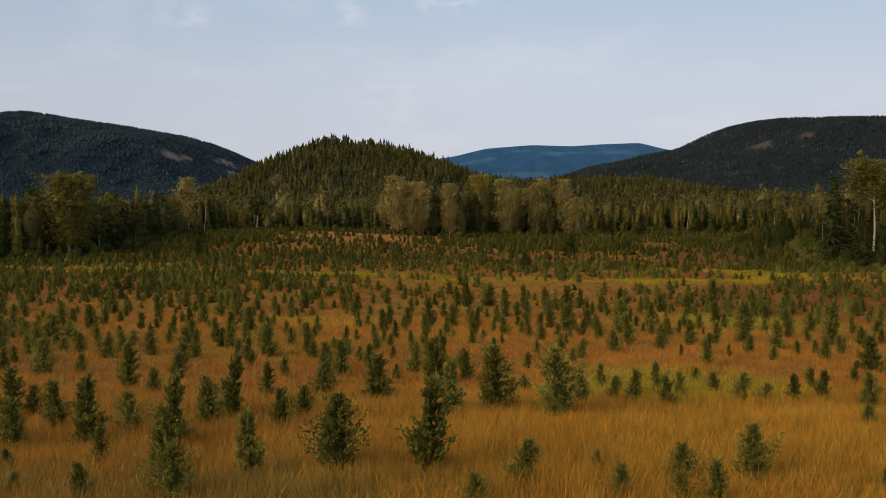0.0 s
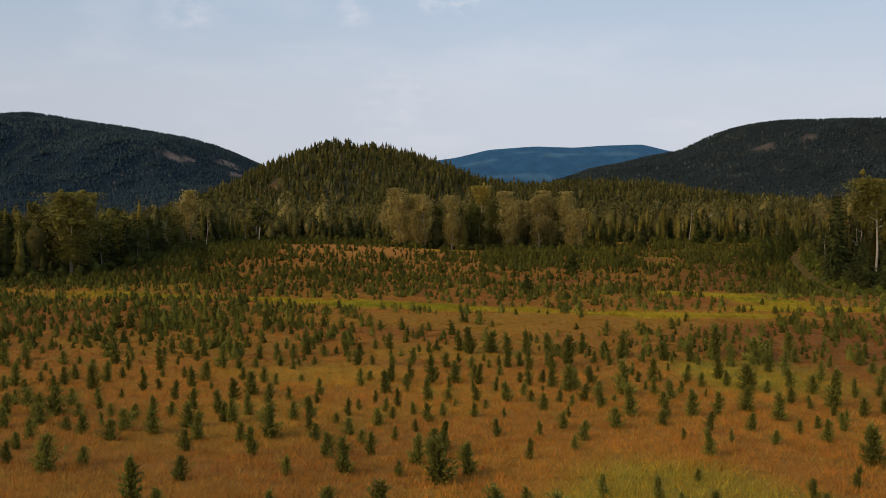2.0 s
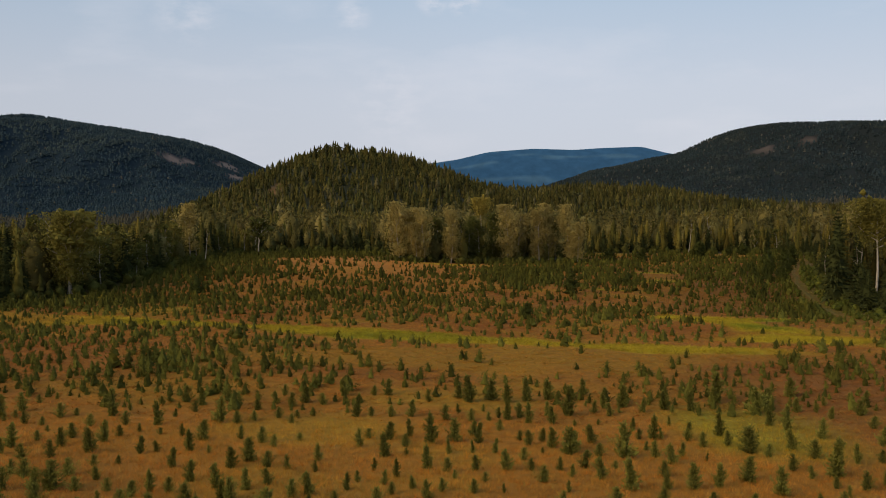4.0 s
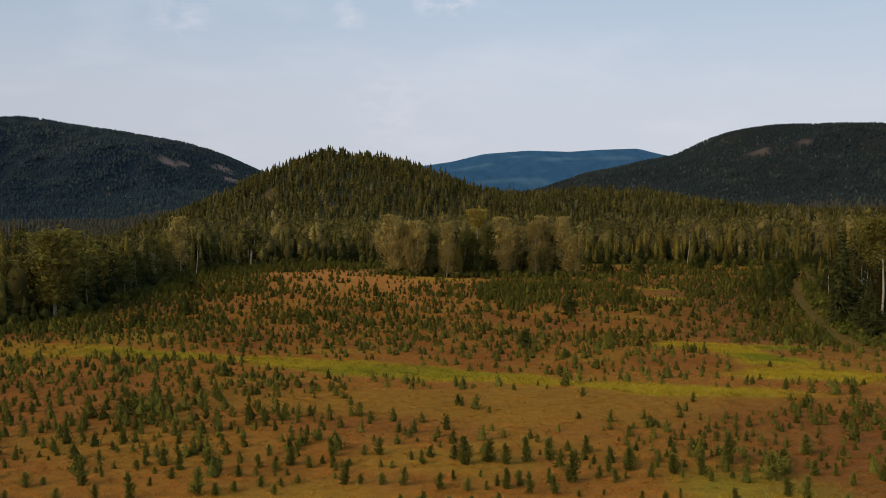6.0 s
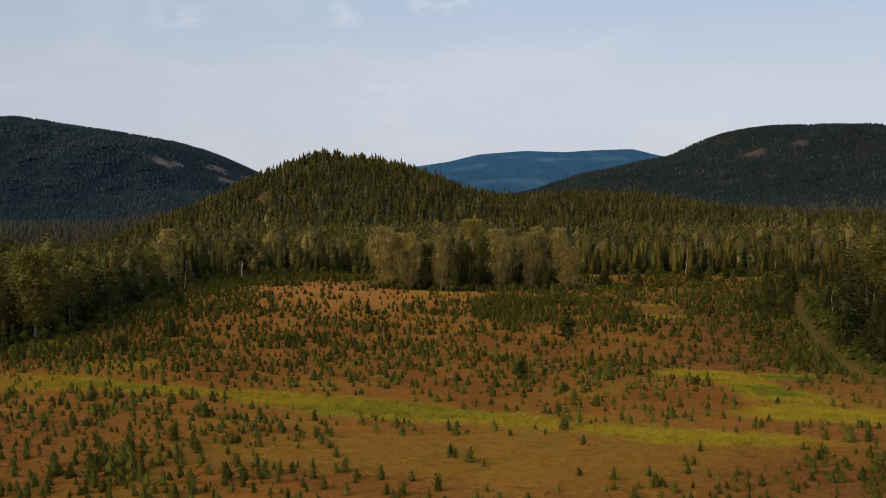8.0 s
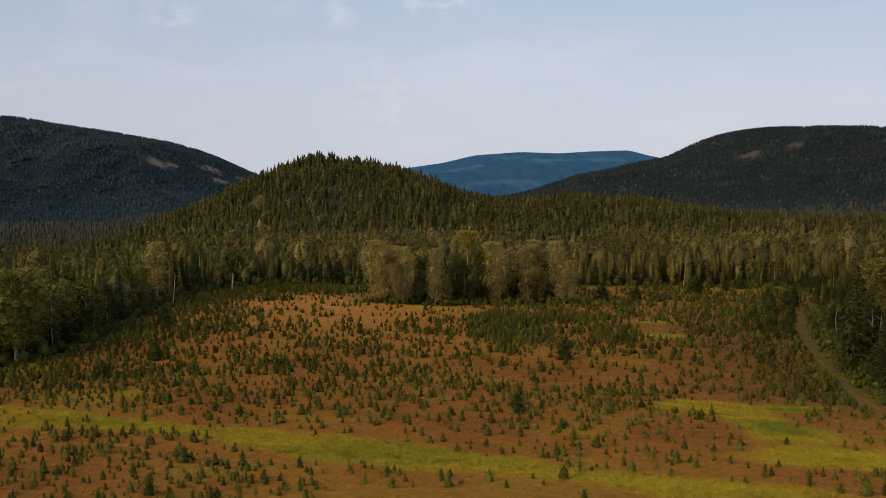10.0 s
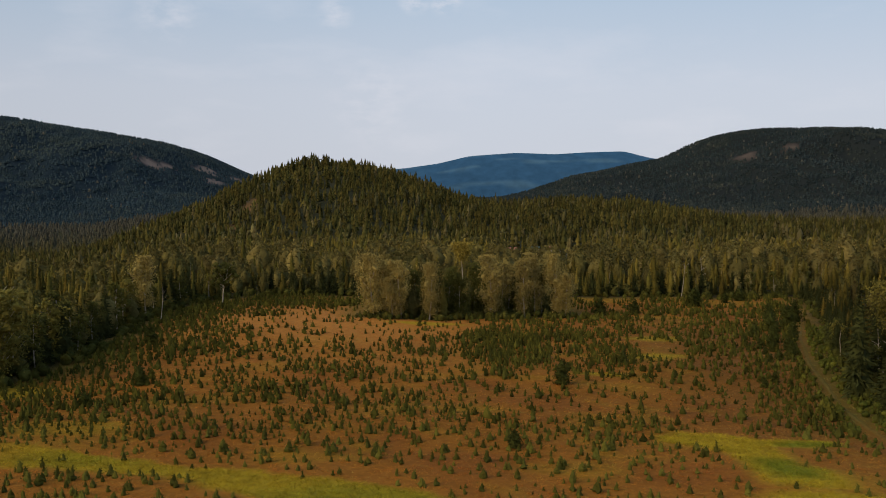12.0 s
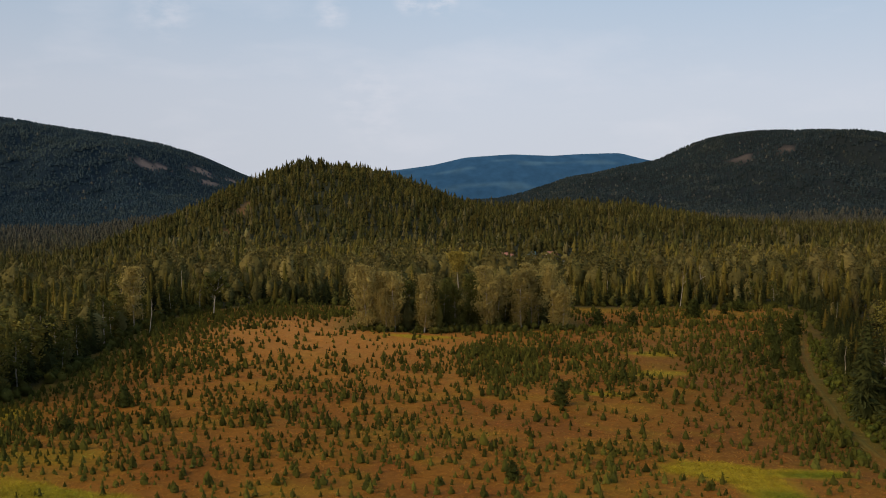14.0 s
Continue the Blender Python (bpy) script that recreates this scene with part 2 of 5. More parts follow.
def height(x, y):
    x, y = np.asarray(x, float), np.asarray(y, float)
    z = soft_profile(y, FIELD_Y, FIELD_Z, 14)
    z = z + bump(x, y, -60, 395, 55, 85, 4.0)                    # the knoll
    z = z - bump(x, y, -125, 255, 40, 80, 0.8)
    z = z - bump(x, y, 85, 262, 50, 50, 2.2)                     # wet hollow
    z = z + bump(x, y, -40, 125, 45, 50, 0.8)
    z = z - bump(x, y, 15, 186, 90, 14, 0.65)                   # the dip along the wet strip
    z = z + bump(x, y, 38, 292, 36, 26, 0.8)
    z = z + 0.35 * wobble(x, y, 34, 1) * smooth(600, 300, y) + 0.12 * wobble(x, y, 9, 2) * smooth(400, 150, y)
    hill = soft_profile(x + 14 * wobble(x, y, 240, 5), HILL_X, HILL_Z, 26)
    rise = smooth(900, 1650, y) ** 1.15 * smooth(2500, 1720, y)
    z = z + hill * rise * (1 + 0.05 * wobble(x, y, 210, 3))
    ridge = soft_profile(x, LEFT_X, LEFT_Z, 50)
    spur = 0.10 * wobble(x, y * 0.35, 420, 15) + 0.05 * wobble(x, y * 0.5, 170, 16)
    s = smooth(2500, 4500, y + 160 * wobble(x, y, 900, 7))
    z = z + ridge * (s + spur * np.sin(s * math.pi) * 1.4) * smooth(5600, 4700, y)
    ridge = soft_profile(x, RIGHT_X, RIGHT_Z, 50)
    s = smooth(2350, 4300, y + 170 * wobble(x, y, 800, 9))
    z = z + ridge * (s + spur * np.sin(s * math.pi) * 1.4) * smooth(5600, 4500, y)
    far = np.maximum(y, 1.0)
    z = z - 20 * smooth(-0.20, -0.34, x / far) * smooth(520, 760, y) * smooth(4200, 2900, y)
    z = z - 18 * smooth(-0.27, -0.38, x / far) * smooth(700, 1000, y) * smooth(4200, 2900, y)      # the side valley
    return z + 2.0 * wobble(x, y, 300, 11) * smooth(500, 900, y)


# ---- what grows where ----
STRIP_X = (-110, -83, -70, -55, -31, -18, -8, 3, 13, 22, 34, 48, 60)
STRIP_TOP = (236, 227, 221, 212, 205, 200, 195, 189, 184, 178.5, 169, 165, 160)
STRIP_LOW = (222, 209, 207, 205, 194, 183, 177, 174.5, 173, 170, 160, 156, 157)
LEFT_EDGE_Y = (-400, 180, 250, 290, 320, 343, 395, 440, 480, 510, 540)
LEFT_EDGE_X = (-210, -160, -126, -112, -104, -101, -108, -112, -112, -106, -92)
RIGHT_EDGE_Y = (-400, 150, 225, 258, 285, 319, 357, 420, 495, 540)
RIGHT_EDGE_X = (240, 160, 110, 107, 115, 123, 135, 160, 184, 194)
ROAD_Y = (150, 200, 225, 240, 257, 296, 313, 341, 358, 372, 431, 500)
ROAD_X = (90, 94, 96.5, 98.7, 101.8, 111.2, 115, 122.8, 128.6, 133.2, 155, 182)


def oval(x, y, cx, cy, rx, ry, soft=0.35):
    """1 inside, 0 outside, with an uneven edge."""
    r = np.hypot((x - cx) / rx, (y - cy) / ry) + 0.16 * wobble(x, y, 0.9 * (rx + ry), cx * 0.37) + 0.10 * wobble(x, y, 0.3 * (rx + ry), cy * 0.11)
    return smooth(1 + soft, 1 - soft, r)


def strip(x, y):
    x2 = x + 2.0 * wobble(x, y, 21, 4.0)
    y2 = y + 1.6 * wobble(x, y, 13, 3.1)
    top, low = np.interp(x2, STRIP_X, STRIP_TOP), np.interp(x2, STRIP_X, STRIP_LOW)
    return smooth(low - 3, low + 1, y2) * smooth(top + 2.6, top - 0.6, y2) * smooth(66, 48, x) * (0.35 + 0.65 * smooth(-98, -62, x))


def wet(x, y):
    """The sedge in the hollow."""
    s = oval(x, y, 60, 234, 10, 9, 0.2)
    for c in ((66, 221, 6, 14), (76, 232, 12, 3.4), (67, 205, 7, 12), (68, 184, 14, 9)):
        s = np.maximum(s, oval(x, y, *c, 0.25))
    return s


def road(x, y):
    d = np.abs(x - np.interp(y, ROAD_Y, ROAD_X))
    return smooth(1.4, 0.8, d) * smooth(190, 225, y) * smooth(440, 400, y)


def in_field(x, y):
    """Metres inside the edge of the wood; below 0 it is in the wood."""
    left = x - np.interp(y, LEFT_EDGE_Y, LEFT_EDGE_X)
    right = np.interp(y, RIGHT_EDGE_Y, RIGHT_EDGE_X) - x
    back = 545 - y + 6 * wobble(x, y, 60, 8)
    stand_y = np.interp(x, (-26, 5, 20, 66), (431, 432, 444, 453))
    stand = np.where(y > stand_y, np.maximum(np.maximum(-26 - x, x - 66), stand_y - y), 99)   # the stand of tall trees and the wood behind it
    return np.minimum(np.minimum(left + 3 * wobble(x, y, 30, 6), right + 3 * wobble(x, y, 30, 7)), np.minimum(back, stand))


ORANGE, RUST, GOLD = (0.325, 0.138, 0.022), (0.272, 0.104, 0.021), (0.330, 0.182, 0.022)
SEDGE, LUSH = (0.370, 0.275, 0.020), (0.165, 0.190, 0.015)
LITTER = (0.06, 0.05, 0.02)


def meadow(x, y):
    """The colour of the grass at a place."""
    x, y = np.asarray(x, float), np.asarray(y, float)
    c = np.zeros(x.shape + (3,)) + ORANGE

    def lay(c, colour, s):
        return c * (1 - s[..., None]) + np.array(colour) * s[..., None]

    c = lay(c, RUST, smooth(0.05, 0.75, wobble(x, y, 42, 21)) * 0.8)
    c = lay(c, GOLD, smooth(0.1, 0.9, wobble(x, y, 31, 22) + 0.4 * wobble(x, y, 8, 23)) * 0.75)
    c = lay(c, (0.325, 0.150, 0.023), smooth(120, 80, y) * 0.5)
    c = lay(c, RUST, oval(x, y, 52, 138, 28, 26, 0.6) * 0.95)
    c = lay(c, RUST, oval(x, y, -58, 150, 26, 34, 0.6) * 0.7)
    c = lay(c, (0.43, 0.19, 0.045), bump(x, y, -30, 420, 66, 90, 0.9))
    c = lay(c, (0.20, 0.098, 0.024), oval(x, y, 112, 315, 40, 110, 0.6) * 0.75)
    c = lay(c, (0.310, 0.156, 0.020), oval(x, y, 4, 152, 44, 14) * 0.9)
    for cx, cy, rx, ry, s in ((28, 128, 16, 12, 0.25), (-36, 122, 14, 9, 0.4), (-14, 100, 9, 9, 0.7), (5, 31, 24, 12, 0.65),
                              (-14, 66, 8, 6, 0.4), (20, 40, 9, 8, 0.3), (86, 528, 26, 14, 0.9), (150, 515, 24, 14, 0.8), (100, 455, 16, 8, 0.8), (30, 305, 9, 3, 0.7), (12, 262, 8, 5, 0.8), (58, 345, 20, 4, 0.7)):
        c = lay(c, GOLD, oval(x, y, cx, cy, rx, ry) * s)
    for cx, cy, rx, ry, s in ((84, 383, 9, 7, 0.9), (76, 345, 10, 6, 0.9), (2, 420, 15, 5, 0.9), (52, 312, 8, 2.5, 0.9), (-108, 284, 11, 10, 0.9), (-76, 240, 14, 7, 0.5)):
        c = lay(c, SEDGE, oval(x, y, cx, cy, rx, ry) * s)
    c = lay(c, (0.26, 0.20, 0.02), oval(x, y, 12, 50, 6, 9) * 0.75)
    c = lay(c, (0.27, 0.245, 0.018), oval(x, y, 33, 101, 9, 14) * 0.62)
    c = lay(c, (0.20, 0.15, 0.03), oval(x, y, -10, 22, 9, 3.5) * 0.7)
    c = lay(c, (0.215, 0.094, 0.024), smooth(84, 58, y) * smooth(6, -10, x) * 0.42)
    c = lay(c, (0.215, 0.090, 0.022), smooth(26, 46, x) * smooth(165, 125, y) * 0.6)
    s = strip(x, y)
    c = lay(c, SEDGE, s * 0.95)
    c = lay(c, LUSH, s * oval(x, y, -4, 187, 22, 8, 0.6) * 0.5)
    c = lay(c, LUSH, s * oval(x, y, -62, 214, 14, 7, 0.6) * 0.35)
    s = wet(x, y)
    c = lay(c, SEDGE, s)
    c = lay(c, LUSH, s * np.maximum(oval(x, y, 80, 231, 8, 3, 0.5), oval(x, y, 68, 209, 6, 9, 0.5)) * 0.9)
    side = np.abs(x - np.interp(y, ROAD_Y, ROAD_X) - 5)
    c = lay(c, (0.24, 0.20, 0.015), smooth(6, 3, side) * smooth(225, 260, y) * smooth(400, 350, y) * 0.35)
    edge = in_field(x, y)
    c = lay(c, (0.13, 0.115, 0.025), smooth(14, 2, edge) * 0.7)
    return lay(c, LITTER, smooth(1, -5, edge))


def planted(x, y):
    """How many of the planting holes hold a young tree, 0 to 1."""
    patchy = 0.24 * wobble(x, y, 33, 31) + 0.22 * wobble(x, y, 11, 32)
    d = 0.60 + 0.7 * patchy
    d = d * (1 - 0.92 * oval(x, y, 8, 151, 34, 15)) * (1 - 0.25 * oval(x, y, 30, 140, 16, 9)) * (1 - 0.25 * oval(x, y, 2, 88, 30, 14))
    d = d * (1 - 0.16 * smooth(240, 220, y))
    slope = 0.47 + patchy + 0.34 * smooth(290, 230, y)
    d = d + (slope - d) * smooth(205, 235, y)
    d = d * (1 - 0.74 * oval(x, y, -38, 425, 60, 72, 0.4)) * (1 - 0.55 * oval(x, y, 48, 275, 45, 28))
    for cx, cy, rx, ry, s in ((29, 365, 13, 40, 0.7), (60, 365, 12, 42, 0.4), (94, 350, 15, 20, 0.4), (120, 372, 18, 50, 0.4), (102, 438, 26, 20, 0.25), (94, 272, 9, 20, 0.6), (103, 300, 8, 36, 0.5), (90, 250, 8, 22, 0.4),
                              (-58, 505, 42, 20, 0.5), (-22, 306, 10, 9, 0.4), (-46, 340, 9, 9, 0.35), (2, 345, 5, 5, 0.5)):
        d = d + s * oval(x, y, cx, cy, rx, ry)
    d = d * (1 - smooth(24, 40, x) * smooth(300, 335, y) * (0.10 + 0.5 * wobble(x * 0.3, y, 30, 37)))
    d = d + 0.75 * smooth(52, 14, x - np.interp(y, LEFT_EDGE_Y, LEFT_EDGE_X)) * smooth(225, 260, y) * smooth(540, 440, y)
    near = np.interp(x, STRIP_X, STRIP_LOW) - y
    d = d * (1 - 0.55 * smooth(-4, 0, near) * smooth(16, 5, near) * smooth(-34, -16, x) * smooth(50, 40, x))
    d = d * (1 + 0.4 * smooth(-8, -26, x) * smooth(60, 90, y) * smooth(200, 180, y)) * (1 + 0.75 * smooth(20, 30, x) * smooth(70, 90, y) * smooth(160, 136, y))
    d = d * (1 - 0.6 * oval(x, y, 70, 222, 26, 30)) * (1 - 0.45 * oval(x, y, -12, 212, 52, 24)) * (1 - 0.6 * oval(x, y, 52, 170, 24, 22))
    d = d * (1 - strip(x, y)) * (1 - np.minimum(1, 1.1 * wet(x, y))) * (1 - road(x, y))
    d = d * (1 - smooth(2.8, 1.7, np.abs(x - np.interp(y, ROAD_Y, ROAD_X))) * smooth(190, 220, y) * 0.9)
    d = d * (1 - 0.8 * oval(x, y, 86, 528, 26, 14)) * (1 - 0.75 * oval(x, y, 150, 515, 24, 14)) * (1 - 0.6 * oval(x, y, 100, 455, 16, 8))
    d = d * (1 - oval(x, y, 2, 420, 16, 5)) * (1 - 0.85 * oval(x, y, 79, 362, 9, 26))
    return d * smooth(0, 6, in_field(x, y))


# bare rock on the mountains
BLUFFS = [(-1048, 3790, 46, 50), (-1000, 3860, 34, 40), (-890, 3990, 52, 34), (-905, 4085, 40, 60), (-812, 3815, 34, 60), (-793, 4120, 40, 60), (1196, 3670, 45, 40), (1322, 3560, 25, 40),
          (-224, 1275, 12, 50), (48, 1536, 14, 16), (190, 1480, 16, 30), (-215, 1128, 10, 22), (-18, 1299, 18, 10)]


def bluff(x, y):
    s = 0 * x
    for c in BLUFFS:
        s = np.maximum(s, oval(x, y, *c, 0.3))
    return s


# ---- building helpers ----
rng = np.random.default_rng(7)


def raw_mesh(name, verts, tris, mat, tint=None, soft=False):
    """A mesh from arrays of corners and triangles, with a colour for each corner."""
    me = bpy.data.meshes.new(name)
    n, k = len(verts), len(tris)
    me.vertices.add(n)
    me.vertices.foreach_set("co", np.ascontiguousarray(verts, dtype=np.float32).ravel())
    me.loops.add(3 * k)
    me.loops.foreach_set("vertex_index", np.ascontiguousarray(tris, dtype=np.int32).ravel())
    me.polygons.add(k)
    me.polygons.foreach_set("loop_start", np.arange(0, 3 * k, 3, dtype=np.int32))
    me.polygons.foreach_set("loop_total", np.full(k, 3, dtype=np.int32))
    if tint is not None:
        at = me.attributes.new("tint", "FLOAT_COLOR", "POINT")
        rgba = np.ones((n, 4), np.float32)
        rgba[:, :3] = tint
        at.data.foreach_set("color", rgba.ravel())
    me.update()
    me.validate()
    me.materials.append(mat)
    me.polygons.foreach_set("use_smooth", np.full(k, soft, dtype=bool))
    return me


def join(pieces):
    """Several (corners, triangles) as one."""
    vs, fs, at = [], [], 0
    for v, f in pieces:
        vs.append(np.asarray(v, float).reshape(-1, 3))
        fs.append(np.asarray(f, int).reshape(-1, 3) + at)
        at += len(vs[-1])
    return np.concatenate(vs), np.concatenate(fs)


def tube(points, radii, sides=5):
    """A tapering limb along some points."""
    pts = np.asarray(points, float)
    ways = np.gradient(pts, axis=0)
    rings = []
    for p, w, r in zip(pts, ways, radii):
        w = w / (np.linalg.norm(w) + 1e-9)
        a = np.cross(w, (0.31, 0.87, 0.12))
        a /= np.linalg.norm(a)
        b = np.cross(w, a)
        q = np.arange(sides) * 2 * math.pi / sides
        rings.append(p + r * (np.cos(q)[:, None] * a + np.sin(q)[:, None] * b))
    v = np.concatenate(rings)
    f = []
    for i in range(len(pts) - 1):
        for j in range(sides):
            a, b = i * sides + j, i * sides + (j + 1) % sides
            f += [(a, b, a + sides), (b, b + sides, a + sides)]
    return v, np.array(f)


def flakes(centres, ways, lengths, widths, rg, fold=0.0):
    """A long leaf or spray at each centre: a four-cornered diamond along its way, turned at random."""
    c, w = np.asarray(centres, float), np.asarray(ways, float)
    w = w / (np.linalg.norm(w, axis=1)[:, None] + 1e-9)
    r = rg.normal(size=w.shape)
    s = np.cross(w, r)
    s /= np.linalg.norm(s, axis=1)[:, None] + 1e-9
    L, W = np.asarray(lengths)[:, None], np.asarray(widths)[:, None]
    up = np.cross(s, w) * fold
    v = np.stack([c, c + w * L * 0.45 + s * W + up * W, c + w * L, c + w * L * 0.45 - s * W + up * W], 1)
    n = len(c)
    k = np.arange(n)[:, None] * 4
    f = np.concatenate([k + np.array([0, 1, 2]), k + np.array([0, 2, 3])])
    return v.reshape(-1, 3), f


def heap(rg, sides, levels, profile, rough):
    """A lumpy closed body of revolution one metre high; profile: (height, radius) pairs."""
    hs = np.linspace(profile[0][0], profile[-1][0], levels + 1)
    rs = np.interp(hs, [p[0] for p in profile], [p[1] for p in profile])
    v = [(0, 0, hs[0])]
    for i in range(levels):
        for j in range(sides):
            a = 6.283 * (j + 0.5 * (i % 2) + rg.uniform(-0.25, 0.25)) / sides
            q = rs[i] * rg.uniform(1 - rough, 1 + rough)
            v.append((q * math.cos(a), q * math.sin(a), hs[i] + rg.uniform(-0.35, 0.35) * (hs[1] - hs[0])))
    v.append((0, 0, hs[-1]))
    f = []
    for j in range(sides):
        k = (j + 1) % sides
        f.append((0, 1 + k, 1 + j))
        for i in range(levels - 1):
            a, b, c, d = 1 + i * sides + j, 1 + i * sides + k, 1 + (i + 1) * sides + j, 1 + (i + 1) * sides + k
            f += [(a, b, c), (b, d, c)]
        f.append((1 + (levels - 1) * sides + j, 1 + (levels - 1) * sides + k, len(v) - 1))
    return np.array(v), np.array(f)


GIRTH = ((0.0, 0.74), (0.10, 0.94), (0.28, 1.0), (0.48, 0.91), (0.66, 0.70), (0.80, 0.47), (0.90, 0.25), (0.95, 0.12), (1.0, 0.05))


def spruce(rg, whorls=13, arms=7, twigs=5, width=0.27, bare=0.0, ragged=0.28, core=(8, 8), coat=200, size=0.075, fill=0.62):
    """A dense bushy conifer one metre high: a trunk, whorls of rising arms with needled twigs, and an uneven coat of shoots."""
    lean = rg.normal(0, 0.018, 2)
    heights = np.linspace(0, 1, 6)
    trunk = tube([(lean[0] * h * h * 3, lean[1] * h * h * 3, h) for h in heights], 0.017 * (1 - heights) + 0.002, 5)
    gh, gr = [g[0] for g in GIRTH], [g[1] for g in GIRTH]
    inner = heap(rg, *core, [(bare + h * (0.93 - bare), fill * width * r) for h, r in GIRTH], 0.45)
    lump = rg.normal(0, ragged, (7, 6))
    C, W, L, B = [], [], [], []

    def radius(h, a):
        i, j = h * 5.99, (a % 6.283) / 6.2832 * 6
        return width * np.interp(h, gh, gr) * (1 + lump[int(i), int(j) % 6] * (1 - 0.6 * h))

    for i in range(whorls):
        h = bare + (0.95 - bare) * (i / max(1, whorls - 1)) ** 0.95
        n = arms if h < 0.8 else max(3, arms - 2)
        for j in range(n):
            a = 6.283 * (j + rg.uniform(-0.4, 0.4)) / n + i * 2.1
            rise = 0.35 + 0.8 * h + rg.normal(0, 0.2)
            arm = radius(h, a) * rg.uniform(0.62, 1.0)
            way = np.array([math.cos(a), math.sin(a), rise])
            root = np.array([lean[0] * h * h * 3, lean[1] * h * h * 3, h - 0.03])
            C.append(root), W.append(way), L.append(arm * (1 + 0.3 * rise)), B.append(0.010 + 0.05 * arm + 0.1 * size)
            for k in range(twigs):
                s = rg.uniform(0.35, 1.0)
                turn = a + (0.8 if k % 2 else -0.8) + rg.normal(0, 0.4)
                C.append(root + way * arm * s), W.append((math.cos(turn), math.sin(turn), rise * 0.7 + rg.normal(0, 0.35)))
                L.append(size * rg.uniform(0.6, 1.2)), B.append(size * 0.17)
    hs = (1 - np.sqrt(rg.uniform(0, 1, coat))) * 0.97
    for h in hs:
        a = rg.uniform(0, 6.283)
        r = radius(h, a) * rg.uniform(0.6, 0.98)
        C.append((r * math.cos(a) + lean[0] * h * h * 3, r * math.sin(a) + lean[1] * h * h * 3, bare + h * (0.96 - bare)))
        W.append((math.cos(a) + rg.normal(0, 0.45), math.sin(a) + rg.normal(0, 0.45), 0.55 + 0.8 * h + rg.normal(0, 0.35)))
        L.append(size * rg.uniform(0.6, 1.3)), B.append(size * rg.uniform(0.13, 0.24))
    top = np.array([lean[0] * 3, lean[1] * 3, 0.93])
    for k in range(8 if coat > 100 else 3):
        C.append(top - (0, 0, 0.02 * k)), W.append((rg.normal(0, 0.3), rg.normal(0, 0.3), 1)), L.append(0.08), B.append(0.006 + 0.08 * size)
    return trunk, join([inner, flakes(C, W, L, B, rg, 0.3)])


def young_spruce(rg, width, ragged, whorls=17, arms=8, brush=30, size=0.060, core=(8, 7), shoot=9, fill=0.40):
    """A young spruce one metre high, with the uneven lobes and gaps of a planted tree: trunk, crown and top shoot; crown and shoot as corners, triangles, colours."""
    lean = rg.normal(0, 0.03, 2)
    heights = np.linspace(0, 1, 6)

    def axis(h):
        return np.array([lean[0] * h * h * 2, lean[1] * h * h * 2, h])

    trunk = tube([axis(h) for h in heights], 0.016 * (1 - heights) + 0.003, 5)
    lobe_at, lobe_by = rg.uniform(0, 6.283, 5), rg.normal(0, ragged, 5)
    level = 1 + rg.normal(0, 0.5 * ragged, whorls)
    full = fill + 0.12 * rg.uniform()
    C, W, L, B, K = [], [], [], [], []
    for i in range(whorls):
        h = 0.02 + 0.90 * (i + rg.uniform(-0.3, 0.3)) / whorls
        h = max(h, 0.01)
        girth = 1.5 * width * ((1 - h) ** 0.85) * min(1.0, 0.62 + 1.9 * h) * level[i]
        n = max(3, int(round(arms * (1 - 0.45 * h))))
        for j in range(n):
            a = 6.283 * (j + rg.uniform(-0.45, 0.45)) / n + i * 2.4
            lobes = 1 + sum(b * math.cos(a - at + 3 * h * k) for k, (at, b) in enumerate(zip(lobe_at, lobe_by))) * 0.6
            reach = girth * min(1.4, max(0.4, lobes)) * rg.uniform(0.6, 1.08)
            out = np.array([math.cos(a), math.sin(a), 0])
            rise = 0.12 + 0.45 * h + rg.normal(0, 0.16)
            for k in range(brush):
                s = 0.12 + 0.88 * ((k + rg.uniform()) / brush) ** 0.8
                p = axis(h) + out * reach * s + np.array([0, 0, reach * (rise * s + 0.30 * s * s)]) + rg.normal(0, 0.16 * size + 0.03 * reach, 3)
                w = out * (0.9 + 0.3 * rg.normal()) + rg.normal(0, 0.42, 3) + (0, 0, 0.55 + 0.5 * h)
                z = size * rg.uniform(0.65, 1.3) * (1.05 - 0.35 * h)
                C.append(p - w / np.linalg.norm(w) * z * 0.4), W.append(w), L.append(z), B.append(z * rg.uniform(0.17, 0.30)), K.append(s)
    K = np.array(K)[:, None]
    v, f = flakes(C, W, L, B, rg, 0.35)
    # new growth and light at the tips, shade inside, put into the colour
    dark_inside, pale_tip = np.array((0.108, 0.106, 0.020)), np.array((0.245, 0.225, 0.042))
    c = np.repeat((dark_inside + (pale_tip - dark_inside) * np.clip(K * 1.3 - 0.45, 0, 1)) * rg.uniform(0.75, 1.25, K.shape), 4, 0)
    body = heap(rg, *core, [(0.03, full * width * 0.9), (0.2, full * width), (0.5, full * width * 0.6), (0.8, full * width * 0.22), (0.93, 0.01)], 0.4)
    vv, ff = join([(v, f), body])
    cc = np.concatenate([c, np.repeat(dark_inside[None] * 0.9, len(body[0]), 0)])
    top = [axis(0.86 + 0.10 * k / shoot) for k in range(shoot)]
    sv, sf = flakes(top, rg.normal(0, 0.32, (shoot, 3)) + (0, 0, 1), np.full(shoot, 0.055 + 0.35 * size), np.full(shoot, 0.005 + 0.12 * size), rg, 0.3)
    return trunk, (vv, ff, cc), (sv, sf, np.repeat(pale_tip[None], len(sv), 0))


